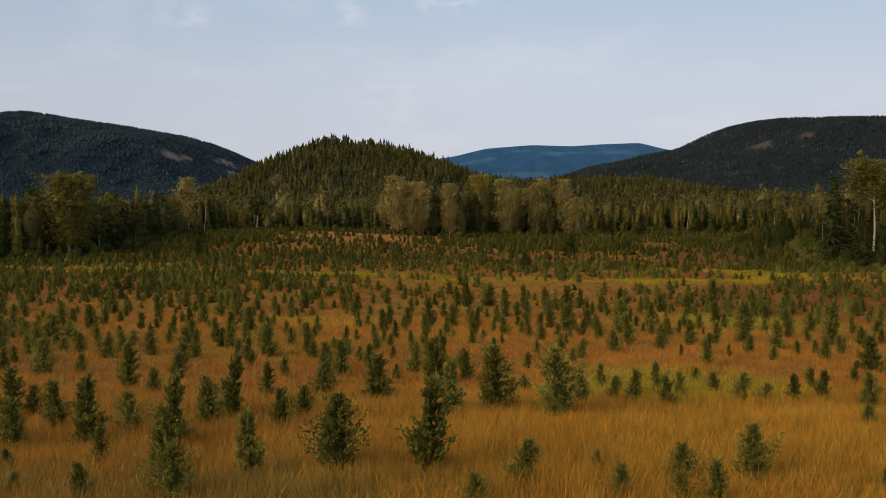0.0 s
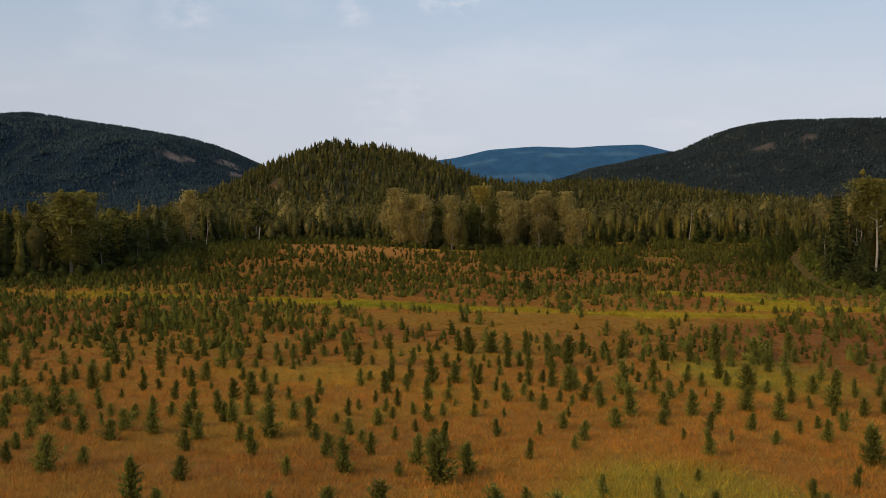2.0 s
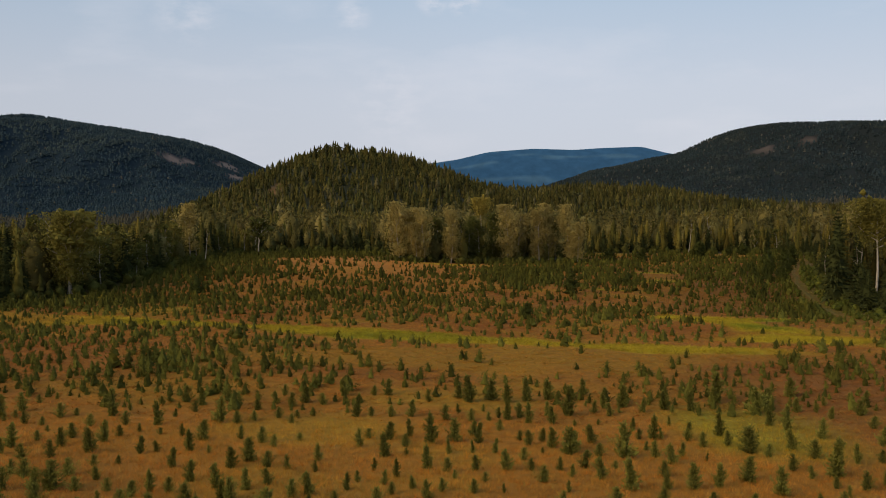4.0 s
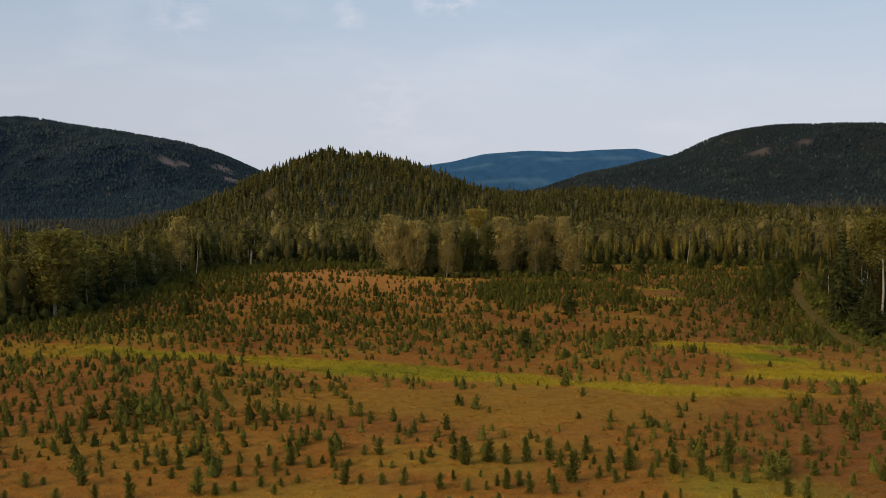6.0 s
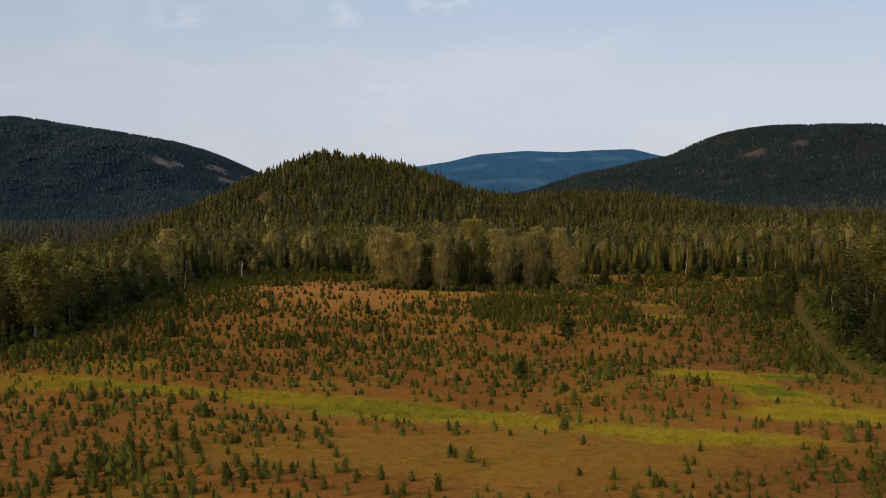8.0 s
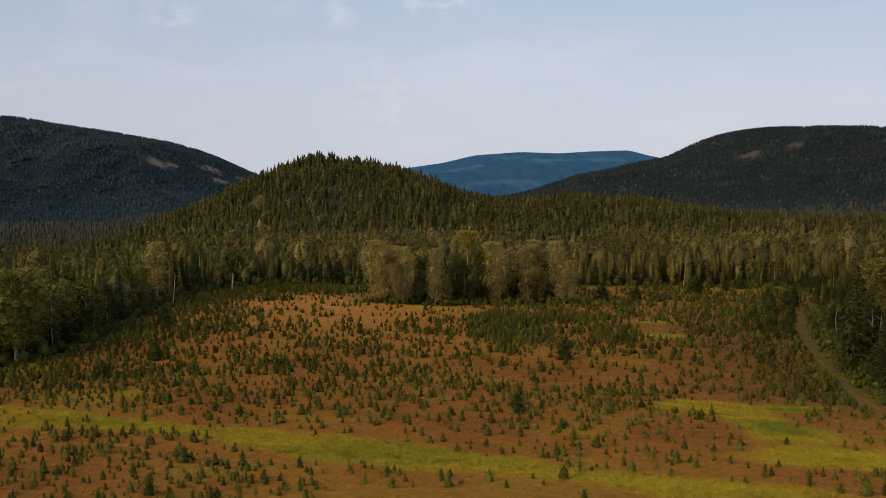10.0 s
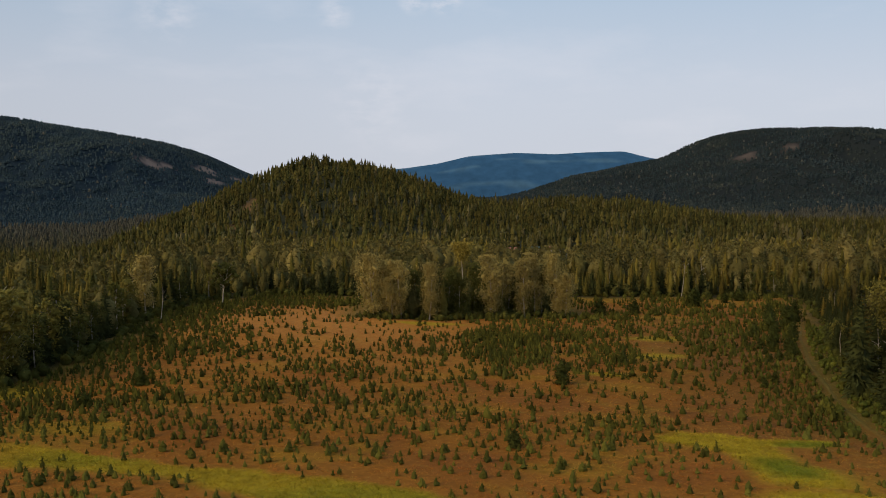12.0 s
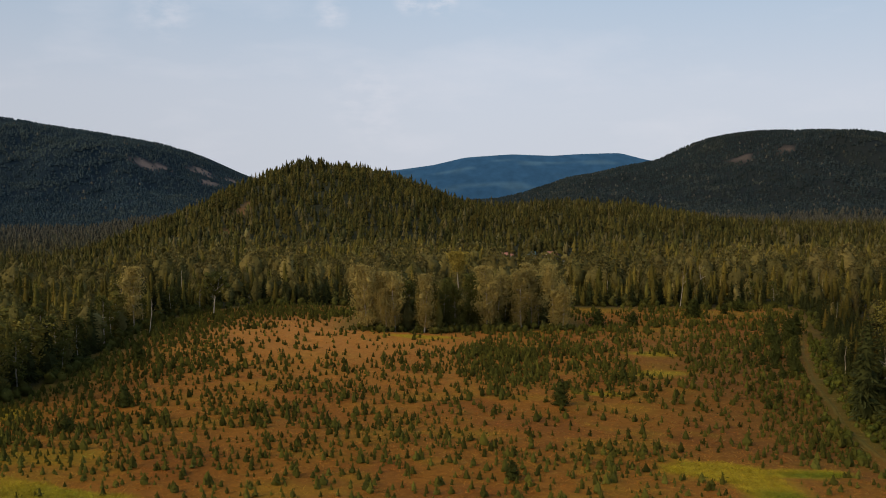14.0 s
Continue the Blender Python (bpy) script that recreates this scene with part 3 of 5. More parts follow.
def sapling(rg, tiers=5, sides=6, width=0.33):
    """The same from afar: ragged tiers of drooping boughs."""
    v, f = [], []
    for i in range(tiers):
        h = 0.02 + 0.80 * i / tiers
        r = width * (1 - h) ** 0.8 * rg.uniform(0.8, 1.2)
        top = h + 0.36 + 0.1 * rg.uniform()
        k = len(v)
        v.append((rg.normal(0, 0.02), rg.normal(0, 0.02), min(top, 1.0)))
        for j in range(sides * 2):
            a = 6.283 * j / (sides * 2) + i * 1.3
            q = r * (rg.uniform(0.85, 1.25) if j % 2 else rg.uniform(0.35, 0.6))
            v.append((q * math.cos(a), q * math.sin(a), h + (rg.uniform(-0.03, 0.06) if j % 2 else 0.07)))
        for j in range(sides * 2):
            f.append((k, k + 1 + j, k + 1 + (j + 1) % (sides * 2)))
    return np.array(v), np.array(f)


def fir(rg, whorls=16, arms=8, width=0.17, bare=0.08, sprays=3, broad=1.0):
    """A tall forest fir or spruce one metre high."""
    heights = np.linspace(0, 1, 5)
    trunk = tube([(0, 0, h) for h in heights], 0.014 * (1 - heights) + 0.001, 5)
    C, W, L, B = [], [], [], []
    for i in range(whorls):
        h = bare + (0.98 - bare) * i / (whorls - 1)
        reach = width * ((1 - h) ** 0.75 + 0.02) * rg.uniform(0.75, 1.15)
        for j in range(arms):
            a = 6.283 * (j + rg.uniform(-0.35, 0.35)) / arms + i * 1.9
            droop = -0.35 + 0.75 * h + rg.normal(0, 0.12)
            arm = reach * rg.uniform(0.6, 1.25)
            C.append((0, 0, h)), W.append((math.cos(a), math.sin(a), droop)), L.append(arm), B.append((0.010 + 0.17 * arm) * broad)
            for k in range(sprays):
                s = rg.uniform(0.3, 0.9)
                t = a + rg.normal(0, 0.6)
                C.append((math.cos(a) * arm * s, math.sin(a) * arm * s, h + droop * arm * s)), W.append((math.cos(t), math.sin(t), droop - 0.3))
                L.append(0.02 + 0.4 * arm), B.append((0.008 + 0.08 * arm) * broad)
    inner = heap(rg, 6, 6, [(bare, 0.35 * width), (bare + 0.12, 0.62 * width), (0.45, 0.42 * width), (0.75, 0.2 * width), (0.94, 0.03 * width)], 0.35)
    return trunk, join([inner, flakes(C, W, L, B, rg, 0.2)])


def broadleaf(rg, leaves=900, spread_out=0.2, bare=0.22, stems=1, limbs=11, leaf=0.016, top=1.0, apart=False, lump=0.25):
    """A birch, aspen or cottonwood one metre high: stems, rising limbs, and leaves round the limbs' ends."""
    wood, ends = [], []      # apart: the stems and limbs one by one
    for s in range(stems):
        off = rg.normal(0, 0.02 * (stems > 1), 2)
        lean = rg.normal(0, 0.05, 2) + off * 3 * (stems > 1)
        hs = np.linspace(0, 0.93 * rg.uniform(0.92, 1.0), 7)
        line = np.array([(off[0] + lean[0] * h + 0.012 * math.sin(7 * h + s), off[1] + lean[1] * h + 0.012 * math.cos(6 * h + s), h) for h in hs])
        wood.append(tube(line, 0.0125 / stems ** 0.4 * (1 - hs) + 0.0018, 6))
        for k in range(limbs):
            h = bare + (0.9 - bare) * (k + rg.uniform()) / limbs
            p = np.array([np.interp(h, hs, line[:, i]) for i in range(3)])
            a = rg.uniform(0, 6.283)
            reach = spread_out * (0.35 + 1.0 * math.sin(math.pi * min(1, (h - bare * 0.6) / (top - bare * 0.6)) ** 0.8)) * rg.uniform(0.6, 1.1)
            q = p + np.array([math.cos(a) * reach, math.sin(a) * reach, reach * rg.uniform(0.5, 1.3)])
            mid = (p + q) / 2 + (0, 0, -0.12 * reach)
            wood.append(tube([p, mid, q], (0.005, 0.0035, 0.0012), 4))
            ends += [(p * 0.4 + q * 0.6, reach), (q, reach), (mid, reach * 0.7)]
        ends += [(line[-1], spread_out * 0.35), (line[-2], spread_out * 0.5)]
    pick = rg.integers(0, len(ends), leaves)
    centre = np.array([ends[i][0] for i in pick])
    size = np.array([ends[i][1] for i in pick])
    c = centre + rg.normal(size=(leaves, 3)) * (0.018 + 0.30 * size)[:, None] * (1, 1, 0.95)
    c[:, 2] = np.maximum(np.where(c[:, 2] > 0.97, 0.97 - 0.8 * (c[:, 2] - 0.97), c[:, 2]), bare * 0.5)      # a rounded top
    # the shaded inside of the crown, clump by clump
    lumps = []
    for e, s in ends[::2]:
        v, f = heap(rg, 5, 3, [(-1.0, 0.35), (-0.3, 1.0), (0.4, 0.9), (1.0, 0.15)], 0.4)
        lumps.append((v * (0.012 + lump * s) + e, f))
    coat = flakes(c, rg.normal(size=(leaves, 3)), leaf * rg.uniform(0.7, 1.5, leaves), leaf * 0.42 * rg.uniform(0.7, 1.4, leaves), rg)
    if apart:
        return wood, join([*lumps, coat])
    return join(wood), join([*lumps, coat])


def puff(rg, n=40, wide=0.22, bare=0.12, leaf=0.10, core=(7, 5), fill=0.95, above=1.0):
    """A broadleaved crown from afar: a lumpy body under an uneven coat of leaf clumps."""
    u = rg.normal(size=(n, 3))
    u /= np.linalg.norm(u, axis=1)[:, None]
    u[:, 2] = np.where(u[:, 2] < -above, -u[:, 2], u[:, 2])      # leaf clumps where light falls
    u[:, :2] *= rg.uniform(0.7, 1.05, (n, 1))
    c = np.stack([u[:, 0] * wide, u[:, 1] * wide, bare + (1 - bare) * (0.5 + 0.47 * u[:, 2])], 1)
    c[:, :2] *= (1 - 0.55 * np.clip((c[:, 2:3] - 0.5) / 0.5, 0, 1))
    side = rg.uniform(0.8, 1.1)
    inner = heap(rg, *core, [(bare, wide * 0.35), (bare + 0.2, wide * 0.88 * fill), (0.45, wide * fill * side), (0.66, wide * 0.74 * fill), (0.84 * fill + 0.03, wide * 0.36 * fill), (0.98 * fill + 0.02, wide * 0.08)], 0.35)
    return join([inner, flakes(c - u * leaf * 0.4, rg.normal(size=(n, 3)) * 0.6 + u, leaf * rg.uniform(0.7, 1.4, n), leaf * 0.45 * rg.uniform(0.7, 1.4, n), rg)])


def spire(rg, tiers=3, sides=4, width=0.15):
    """A conifer on a far slope."""
    v, f = [], []
    for i in range(tiers):
        h = 0.05 + 0.8 * i / tiers
        r = width * (1 - h) ** 0.8
        k = len(v)
        v.append((0, 0, min(1.0, h + 0.5)))
        for j in range(sides):
            a = 6.283 * (j + rg.uniform(-0.2, 0.2)) / sides + i
            q = r * rg.uniform(0.7, 1.3)
            v.append((q * math.cos(a), q * math.sin(a), h + rg.uniform(-0.04, 0.04)))
        for j in range(sides):
            f.append((k, k + 1 + j, k + 1 + (j + 1) % sides))
    return np.array(v), np.array(f)


def scatter(kinds, which, x, y, z, tall, wide, tint):
    """Many copies of some one-metre shapes, joined: corners, triangles, colours."""
    V, F, C, at = [], [], [], 0
    turn = rng.uniform(0, 6.283, len(x))
    for k, (v, f) in enumerate(kinds):
        s = np.nonzero(which == k)[0]
        if not len(s):
            continue
        ca, sa = np.cos(turn[s])[:, None], np.sin(turn[s])[:, None]
        w, t = wide[s][:, None], tall[s][:, None]
        p = np.stack([x[s][:, None] + w * (v[:, 0] * ca - v[:, 1] * sa), y[s][:, None] + w * (v[:, 0] * sa + v[:, 1] * ca), z[s][:, None] + t * v[:, 2]], 2)
        V.append(p.reshape(-1, 3))
        F.append((f[None] + (np.arange(len(s)) * len(v))[:, None, None]).reshape(-1, 3) + at)
        C.append(np.repeat(tint[s], len(v), 0))
        at += len(s) * len(v)
    return np.concatenate(V), np.concatenate(F), np.concatenate(C)


def stuff(name, label, category, data, mat, soft=True):
    v, f, c = data
    return tagged(new(name, raw_mesh(name, v, f, mat, c, soft)), label, category, kind="stuff")


def shades(n, base, other, rg, vary=0.25):
    """n colours between two, uneven in brightness."""
    k = rg.uniform(0, 1, (n, 1))
    return (np.array(base) * (1 - k) + np.array(other) * k) * rg.uniform(1 - vary, 1 + vary, (n, 1))


def thing(name, label, category, parts, group=""):
    """An Empty with one mesh for each part: (name, corners, triangles and colours if any, material, label)."""
    ob = tagged(new(name), label, category, group)
    for pname, (v, f, *tint), mat, plabel in parts:
        p = new(pname, raw_mesh(pname, v, f, mat, *tint))
        p.parent = ob
        if plabel:
            p["label"] = plabel
    return ob


def standing(x, y, tall, wide=None, turn=0.0, sink=0.05):
    """The pose of a one-metre thing that stands at a place on the ground."""
    w = wide or tall
    return Matrix.Translation((x, y, float(height(x, y)) - sink * tall)) @ Matrix.Rotation(turn, 4, "Z") @ Matrix.Diagonal((w, w, tall, 1))


# ---- the ground, in one sheet to the horizon ----


def land():
    ys = [-420.0]
    while ys[-1] < 5200:
        y = ys[-1]
        ys.append(y + (20 if y < -40 else 1.6 if y < 130 else 2.2 if y < 330 else 4 if y < 600 else 12 if y < 1000 else 22 if y < 2400 else 45))
    ys = np.array(ys)
    s = np.linspace(-1, 1, 221)
    u = np.sign(s) * np.abs(s) ** 1.35
    half = 420 + 0.75 * np.maximum(ys, 0)
    X, Y = u[None, :] * half[:, None], np.repeat(ys[:, None], len(u), 1)
    Z = height(X, Y)
    green = np.maximum(strip(X, Y), wet(X, Y))[..., None]
    C = meadow(X, Y) * (0.82 - 0.24 * smooth(110, 260, Y)[..., None] + 0.08 * green + bump(X, Y, -30, 410, 70, 95, 0.26)[..., None])      # shade between the blades put into the colour, deeper far off
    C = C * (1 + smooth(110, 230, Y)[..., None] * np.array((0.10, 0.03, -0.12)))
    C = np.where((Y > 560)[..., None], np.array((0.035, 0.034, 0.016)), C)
    # the mountains' ground carries the same painted blue haze
    C = np.where((Y > 2450)[..., None], np.where((X < 0)[..., None], (0.011, 0.020, 0.028), (0.016, 0.020, 0.020)), C)
    stone = bluff(X, Y)[..., None]
    C = C * (1 - stone) + np.where((X < 0)[..., None], (0.160, 0.118, 0.098), (0.080, 0.062, 0.052)) * stone
    C = np.where((Y > 900)[..., None] & (Y < 1800)[..., None] & (stone > 0.3), np.array((0.14, 0.078, 0.030)), C)
    n, k = X.shape
    i = (np.arange(n - 1)[:, None] * k + np.arange(k - 1)[None]).ravel()
    F = np.concatenate([np.stack([i, i + 1, i + k], 1), np.stack([i + 1, i + k + 1, i + k], 1)])
    V = np.stack([X, Y, Z], 2).reshape(-1, 3)
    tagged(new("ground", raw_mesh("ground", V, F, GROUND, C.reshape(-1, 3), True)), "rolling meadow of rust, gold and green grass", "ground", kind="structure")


land()


def blue_range():
    """The farthest range; its blue haze is painted into a glowing colour."""
    xs = np.linspace(-1300, 2200, 260)
    ridge = soft_profile(xs, (-1300, -600, -104, 60, 220, 450, 650, 790, 990, 1120, 1600, 2200), (60, 112, 156, 180, 219, 236, 230, 240, 247, 215, 150, 120), 26)
    rows = np.linspace(0, 1, 24)
    X = np.repeat(xs[None], len(rows), 0)
    Y = np.repeat(4500 + 440 * rows[:, None], len(xs), 1)
    lie = np.sin(rows * math.pi / 2)[:, None]
    Z = -40 + (ridge[None] + 40) * lie + 5 * wobble(X, Y * 2, 330, 3) * (1 - rows[:, None])
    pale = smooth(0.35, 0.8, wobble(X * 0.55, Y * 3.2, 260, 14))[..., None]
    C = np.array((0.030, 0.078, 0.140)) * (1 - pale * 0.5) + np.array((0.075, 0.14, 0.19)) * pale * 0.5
    # the painted haze is lighter towards the ridge
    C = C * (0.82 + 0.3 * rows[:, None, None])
    n, k = X.shape
    i = (np.arange(n - 1)[:, None] * k + np.arange(k - 1)[None]).ravel()
    F = np.concatenate([np.stack([i, i + 1, i + k], 1), np.stack([i + 1, i + k + 1, i + k], 1)])
    m, nodes, links, b = material("painted_blue_haze", 1.0, 0.0)
    at = nodes.new("ShaderNodeAttribute")
    at.attribute_name = "tint"
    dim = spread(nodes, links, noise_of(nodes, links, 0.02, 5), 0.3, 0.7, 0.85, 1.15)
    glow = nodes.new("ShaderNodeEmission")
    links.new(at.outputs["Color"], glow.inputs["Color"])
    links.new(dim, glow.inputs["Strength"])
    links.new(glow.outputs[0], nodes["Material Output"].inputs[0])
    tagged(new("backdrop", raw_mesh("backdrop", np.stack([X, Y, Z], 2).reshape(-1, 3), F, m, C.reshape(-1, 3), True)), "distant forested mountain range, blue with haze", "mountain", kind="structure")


blue_range()


def track():
    """The dirt track along the wood: two bare wheel ruts with grass between and beside them."""
    ys = np.arange(222, 428, 1.5)
    cx = soft_profile(ys, ROAD_Y, ROAD_X, 16)
    cx = cx + 0.35 * np.sin(ys * 0.11)
    across = 0.72 * np.array([-1.0, -0.8, -0.7, -0.55, -0.42, 0.0, 0.42, 0.55, 0.7, 0.8, 1.0])
    dip = np.array([-0.16, 0.10, 0.05, 0.05, 0.11, 0.14, 0.11, 0.05, 0.05, 0.10, -0.16])
    bare = np.array([0, 0.3, 1, 1, 0.3, 0.1, 0.3, 1, 1, 0.3, 0])
    X, Y = cx[:, None] + across[None] + 0.12 * np.sin(ys * 0.7)[:, None], np.repeat(ys[:, None], len(across), 1)
    Z = height(X, Y) + dip[None] + 0.06
    wear = bare[None] * np.clip(0.55 + 0.45 * wobble(X, Y, 11, 92), 0, 1)
    C = meadow(X, Y) * (0.5, 0.54, 0.5) * (1 - wear[..., None]) + np.array((0.130, 0.094, 0.026)) * 0.7 * wear[..., None] + meadow(X, Y) * 0.12 * wear[..., None]
    n, k = X.shape
    i = (np.arange(n - 1)[:, None] * k + np.arange(k - 1)[None]).ravel()
    F = np.concatenate([np.stack([i, i + 1, i + k], 1), np.stack([i + 1, i + k + 1, i + k], 1)])
    tagged(new("road", raw_mesh("road", np.stack([X, Y, Z], 2).reshape(-1, 3), F, GROUND, C.reshape(-1, 3), True)), "grassy dirt track with two worn wheel ruts", "track", kind="structure")


track()

# ---- young trees of the plantation ----
# each: metres right, metres ahead, height; the slim, the even, the bushy and the low round ones, stretch by stretch
SLIM_NEAR = [
    (-4.9, 24.2, 1.75), (-0.4, 24.9, 2.6), (-8.3, 29.3, 2.5), (-11.3, 30.5, 2.35), (-13.6, 33.9, 1.72), (-7.7, 35.2, 2.44), (0.3, 36.3, 2.17), (6, 41.6, 1.46), (-7.6, 41.6, 1.71),
    (15.4, 42.3, 1.35), (17.2, 43.8, 1.26), (-15.3, 46.9, 2.5), (10.4, 47.1, 1.35), (8, 48.6, 1.25), (21.8, 51.1, 1.24), (16.3, 59.6, 1.81), (-12, 60.1, 1.89), (-4.7, 60.8, 1.54),
    (-0.1, 63.2, 1.93), (18.9, 63.7, 0.84), (15.9, 64.5, 0.81), (-16.8, 65.5, 2.07), (3.6, 66.8, 1.2), (-9.6, 68.5, 1.32), (-16.4, 71.7, 1.47),
]
SLIM_MIDDLE = [
    (4.5, 73.4, 0.64), (-22.4, 74.1, 1.83), (-15.1, 74.1, 1.69), (9.5, 74.4, 0.83), (-7.5, 74.7, 1.43), (14.4, 75.4, 2.6), (21.7, 77.1, 2.04), (-3.9, 79, 1.61), (32.2, 80.2, 3.5),
    (-5.9, 81.9, 1.06), (-22.9, 82.1, 1.82), (-1.5, 82.6, 2.08), (36, 85, 1.72), (23.5, 87.3, 0.75), (-5.4, 87.5, 2.2), (-27.6, 88.4, 1.68), (-23.2, 88.6, 2.12), (0.4, 89.2, 1.31),
    (21.8, 89.6, 1.37), (4.7, 89.6, 1.43), (2.6, 89.7, 1.15), (-8, 91.9, 1.74), (-1.3, 94.3, 3.06), (3.3, 94.5, 2.08), (23.9, 95.9, 1.93),
]
SLIM_FAR = [
    (21.5, 97, 1.24), (20.8, 97.1, 2.61), (27.6, 97.8, 2.45), (-3.5, 98, 1.85), (19.5, 101, 1.41), (35.5, 101.2, 2.78), (-29.9, 101.7, 2.67), (23.7, 103, 1), (11.6, 105, 1.98),
    (9.1, 105, 2.3), (6.9, 106.5, 2.33), (-36.4, 106.8, 3.19), (-9.7, 108.3, 2.7), (11.5, 109.1, 1.72), (13.9, 109.8, 3.75), (-35.5, 110, 1.26), (-28, 112.7, 2.26), (43.2, 113.3, 1.44),
    (18.5, 113.8, 2), (20.8, 114.2, 2.91), (2.9, 115.3, 3.36), (7.4, 116.1, 2.61), (9.9, 117.9, 3.08), (32.8, 118.1, 4.02),
]
TRIM_NEAR = [
    (-8.4, 22.1, 0.95), (6.4, 22.4, 1.03), (2, 23.6, 1.11), (-7.5, 25.4, 1.15), (-9.6, 26.8, 1.13), (-8.4, 30.3, 1.18), (-8.2, 33.5, 1.77), (-16.4, 36.6, 1.85), (4.4, 37.2, 2.8),
    (2, 38, 2.69), (9.4, 40.4, 1.25), (12.8, 41.4, 1.32), (8.3, 41.7, 1.39), (-2.9, 42.4, 2.06), (7.7, 43.3, 0.98), (-13.3, 44.3, 1.28), (11, 44.7, 1.1), (18.4, 48.2, 1.09),
    (-0.4, 53.9, 2.7), (-5.8, 55.2, 2.08), (1.3, 55.9, 1.77), (25.7, 58.1, 2.37), (-1.7, 58.7, 1.85), (5.5, 62.3, 0.67), (27.8, 63, 1.76), (-13.7, 64.7, 1.37), (9.4, 65.4, 1.34),
]
TRIM_MIDDLE = [
    (25.9, 65.5, 1.63), (-3.4, 65.7, 0.86), (-12, 66.1, 2.29), (-24.9, 66.3, 1.48), (6.5, 66.8, 0.96), (18.9, 69, 1.33), (22, 69.3, 1.33), (-25, 70.3, 0.92), (28.9, 70.3, 1.35),
    (27.6, 71.7, 0.93), (-1.3, 71.7, 1.38), (-10.2, 72.9, 1.71), (2.2, 73, 1.04), (30.7, 74, 0.82), (-31.3, 74.4, 1.89), (-17.5, 74.6, 1.89), (25.8, 74.7, 2.26), (-34, 74.8, 1.9),
    (-2.5, 75, 0.93), (17.3, 75.9, 1.45), (-13.8, 75.9, 1.31), (19.5, 76.4, 2.17), (-4.7, 76.7, 1.09), (-20.1, 77.1, 1.71), (35, 77.2, 1.24), (-6.9, 77.3, 0.86),
]
TRIM_FAR = [
    (12.6, 78.6, 1.89), (24.7, 79.1, 2.14), (10.4, 79.4, 1.03), (30, 79.7, 1.08), (-17.7, 80.9, 1.79), (-13.1, 81.2, 1.15), (2.6, 81.4, 1.3), (5.1, 81.5, 1.7), (9.7, 81.8, 1.06),
    (12, 83.3, 1.54), (-16.7, 83.4, 2.1), (-11, 84.8, 1.46), (20.1, 86.4, 1.75), (-32.2, 88.2, 2.33), (16.4, 88.9, 3.33), (-26.3, 89, 1.09), (19.2, 89.1, 1.53), (11.4, 89.2, 2.63),
    (32.1, 90.4, 1.99), (-15.8, 90.5, 1.11), (-40.5, 91.1, 2.29), (12.2, 91.5, 1.62), (10.1, 91.7, 1.96), (19.1, 92.3, 0.84), (8, 93.2, 1.54), (-32.5, 93.2, 2.11),
]
TRIM_FARTHER = [
    (24.7, 93.3, 1.48), (42.1, 93.4, 2.05), (-23.2, 94.1, 2.07), (-19.7, 94.4, 1.21), (14.2, 94.7, 1.79), (9.6, 95.1, 1.33), (1, 95.3, 2.27), (7.4, 95.8, 0.99), (-5.4, 96.4, 1.83),
    (37.6, 97.1, 2.13), (19.4, 97.4, 1.07), (3, 99, 1.57), (-23.7, 103.1, 2.7), (34.8, 104.5, 1.97), (-47.8, 104.8, 2.62), (4.8, 106.1, 0.96), (0.1, 106.4, 1.68), (-29.4, 106.6, 0.9),
    (-3.6, 107.4, 1.89), (8.3, 107.9, 1.64), (43.2, 108.8, 1.38), (1.5, 109, 1.05), (18.5, 109.4, 1.52), (4.4, 110.4, 0.73), (19.8, 110.7, 0.73), (22.6, 111, 1.68),
]
TRIM_FARTHEST = [
    (26, 111.2, 1), (17.1, 111.4, 1.48), (35.6, 111.7, 3.47), (-9.9, 112.4, 1.01), (-23.7, 112.4, 1.57), (28.5, 113, 2.26), (25.4, 113.2, 2.27), (40.9, 113.4, 1.78), (-19.7, 113.9, 1.45),
    (-45.5, 114.6, 0.75), (-32.3, 114.7, 1.32), (16.7, 115.3, 0.62), (-16.4, 115.4, 2.03), (-1.9, 115.8, 1.61), (38.2, 116.2, 2.4), (45.3, 116.6, 1.12), (5.6, 116.7, 2.69), (50.8, 117.7, 1.49),
    (-12.3, 119, 2.23), (49.4, 119.1, 0.78), (43.9, 119.3, 1), (12.6, 119.4, 2.61), (19.6, 119.5, 1.51), (-6.9, 119.7, 2.03), (43.2, 122, 2.58), (17.4, 122.4, 2.15),
]
BUSHY_NEAR = [
    (4.2, 22.5, 0.82), (10.9, 23.6, 0.41), (-2.8, 24.6, 2.03), (8, 24.7, 1.38), (4.2, 26.1, 0.41), (-12, 26.4, 0.54), (-13.4, 29.9, 1.62), (-5.6, 33.1, 1.32), (-5.2, 35.7, 1.04),
    (-15.7, 36.9, 1.07), (18.1, 41, 1.57), (-5.3, 42.7, 1.55), (12.8, 45.5, 1.03), (4, 47.8, 0.99), (-14.4, 52.4, 1.34), (13.9, 53.2, 0.64), (-8.8, 53.6, 1.04), (-22.9, 55.2, 2.25),
    (-2.7, 55.4, 0.8), (-26, 57.2, 1.31), (-21.6, 57.6, 1.11), (5.2, 59.3, 0.78), (-7.3, 59.6, 1.51), (-0.7, 61.1, 1.83), (1.4, 61.1, 0.88), (-6.5, 61.1, 0.92), (-27.3, 61.4, 1),
]
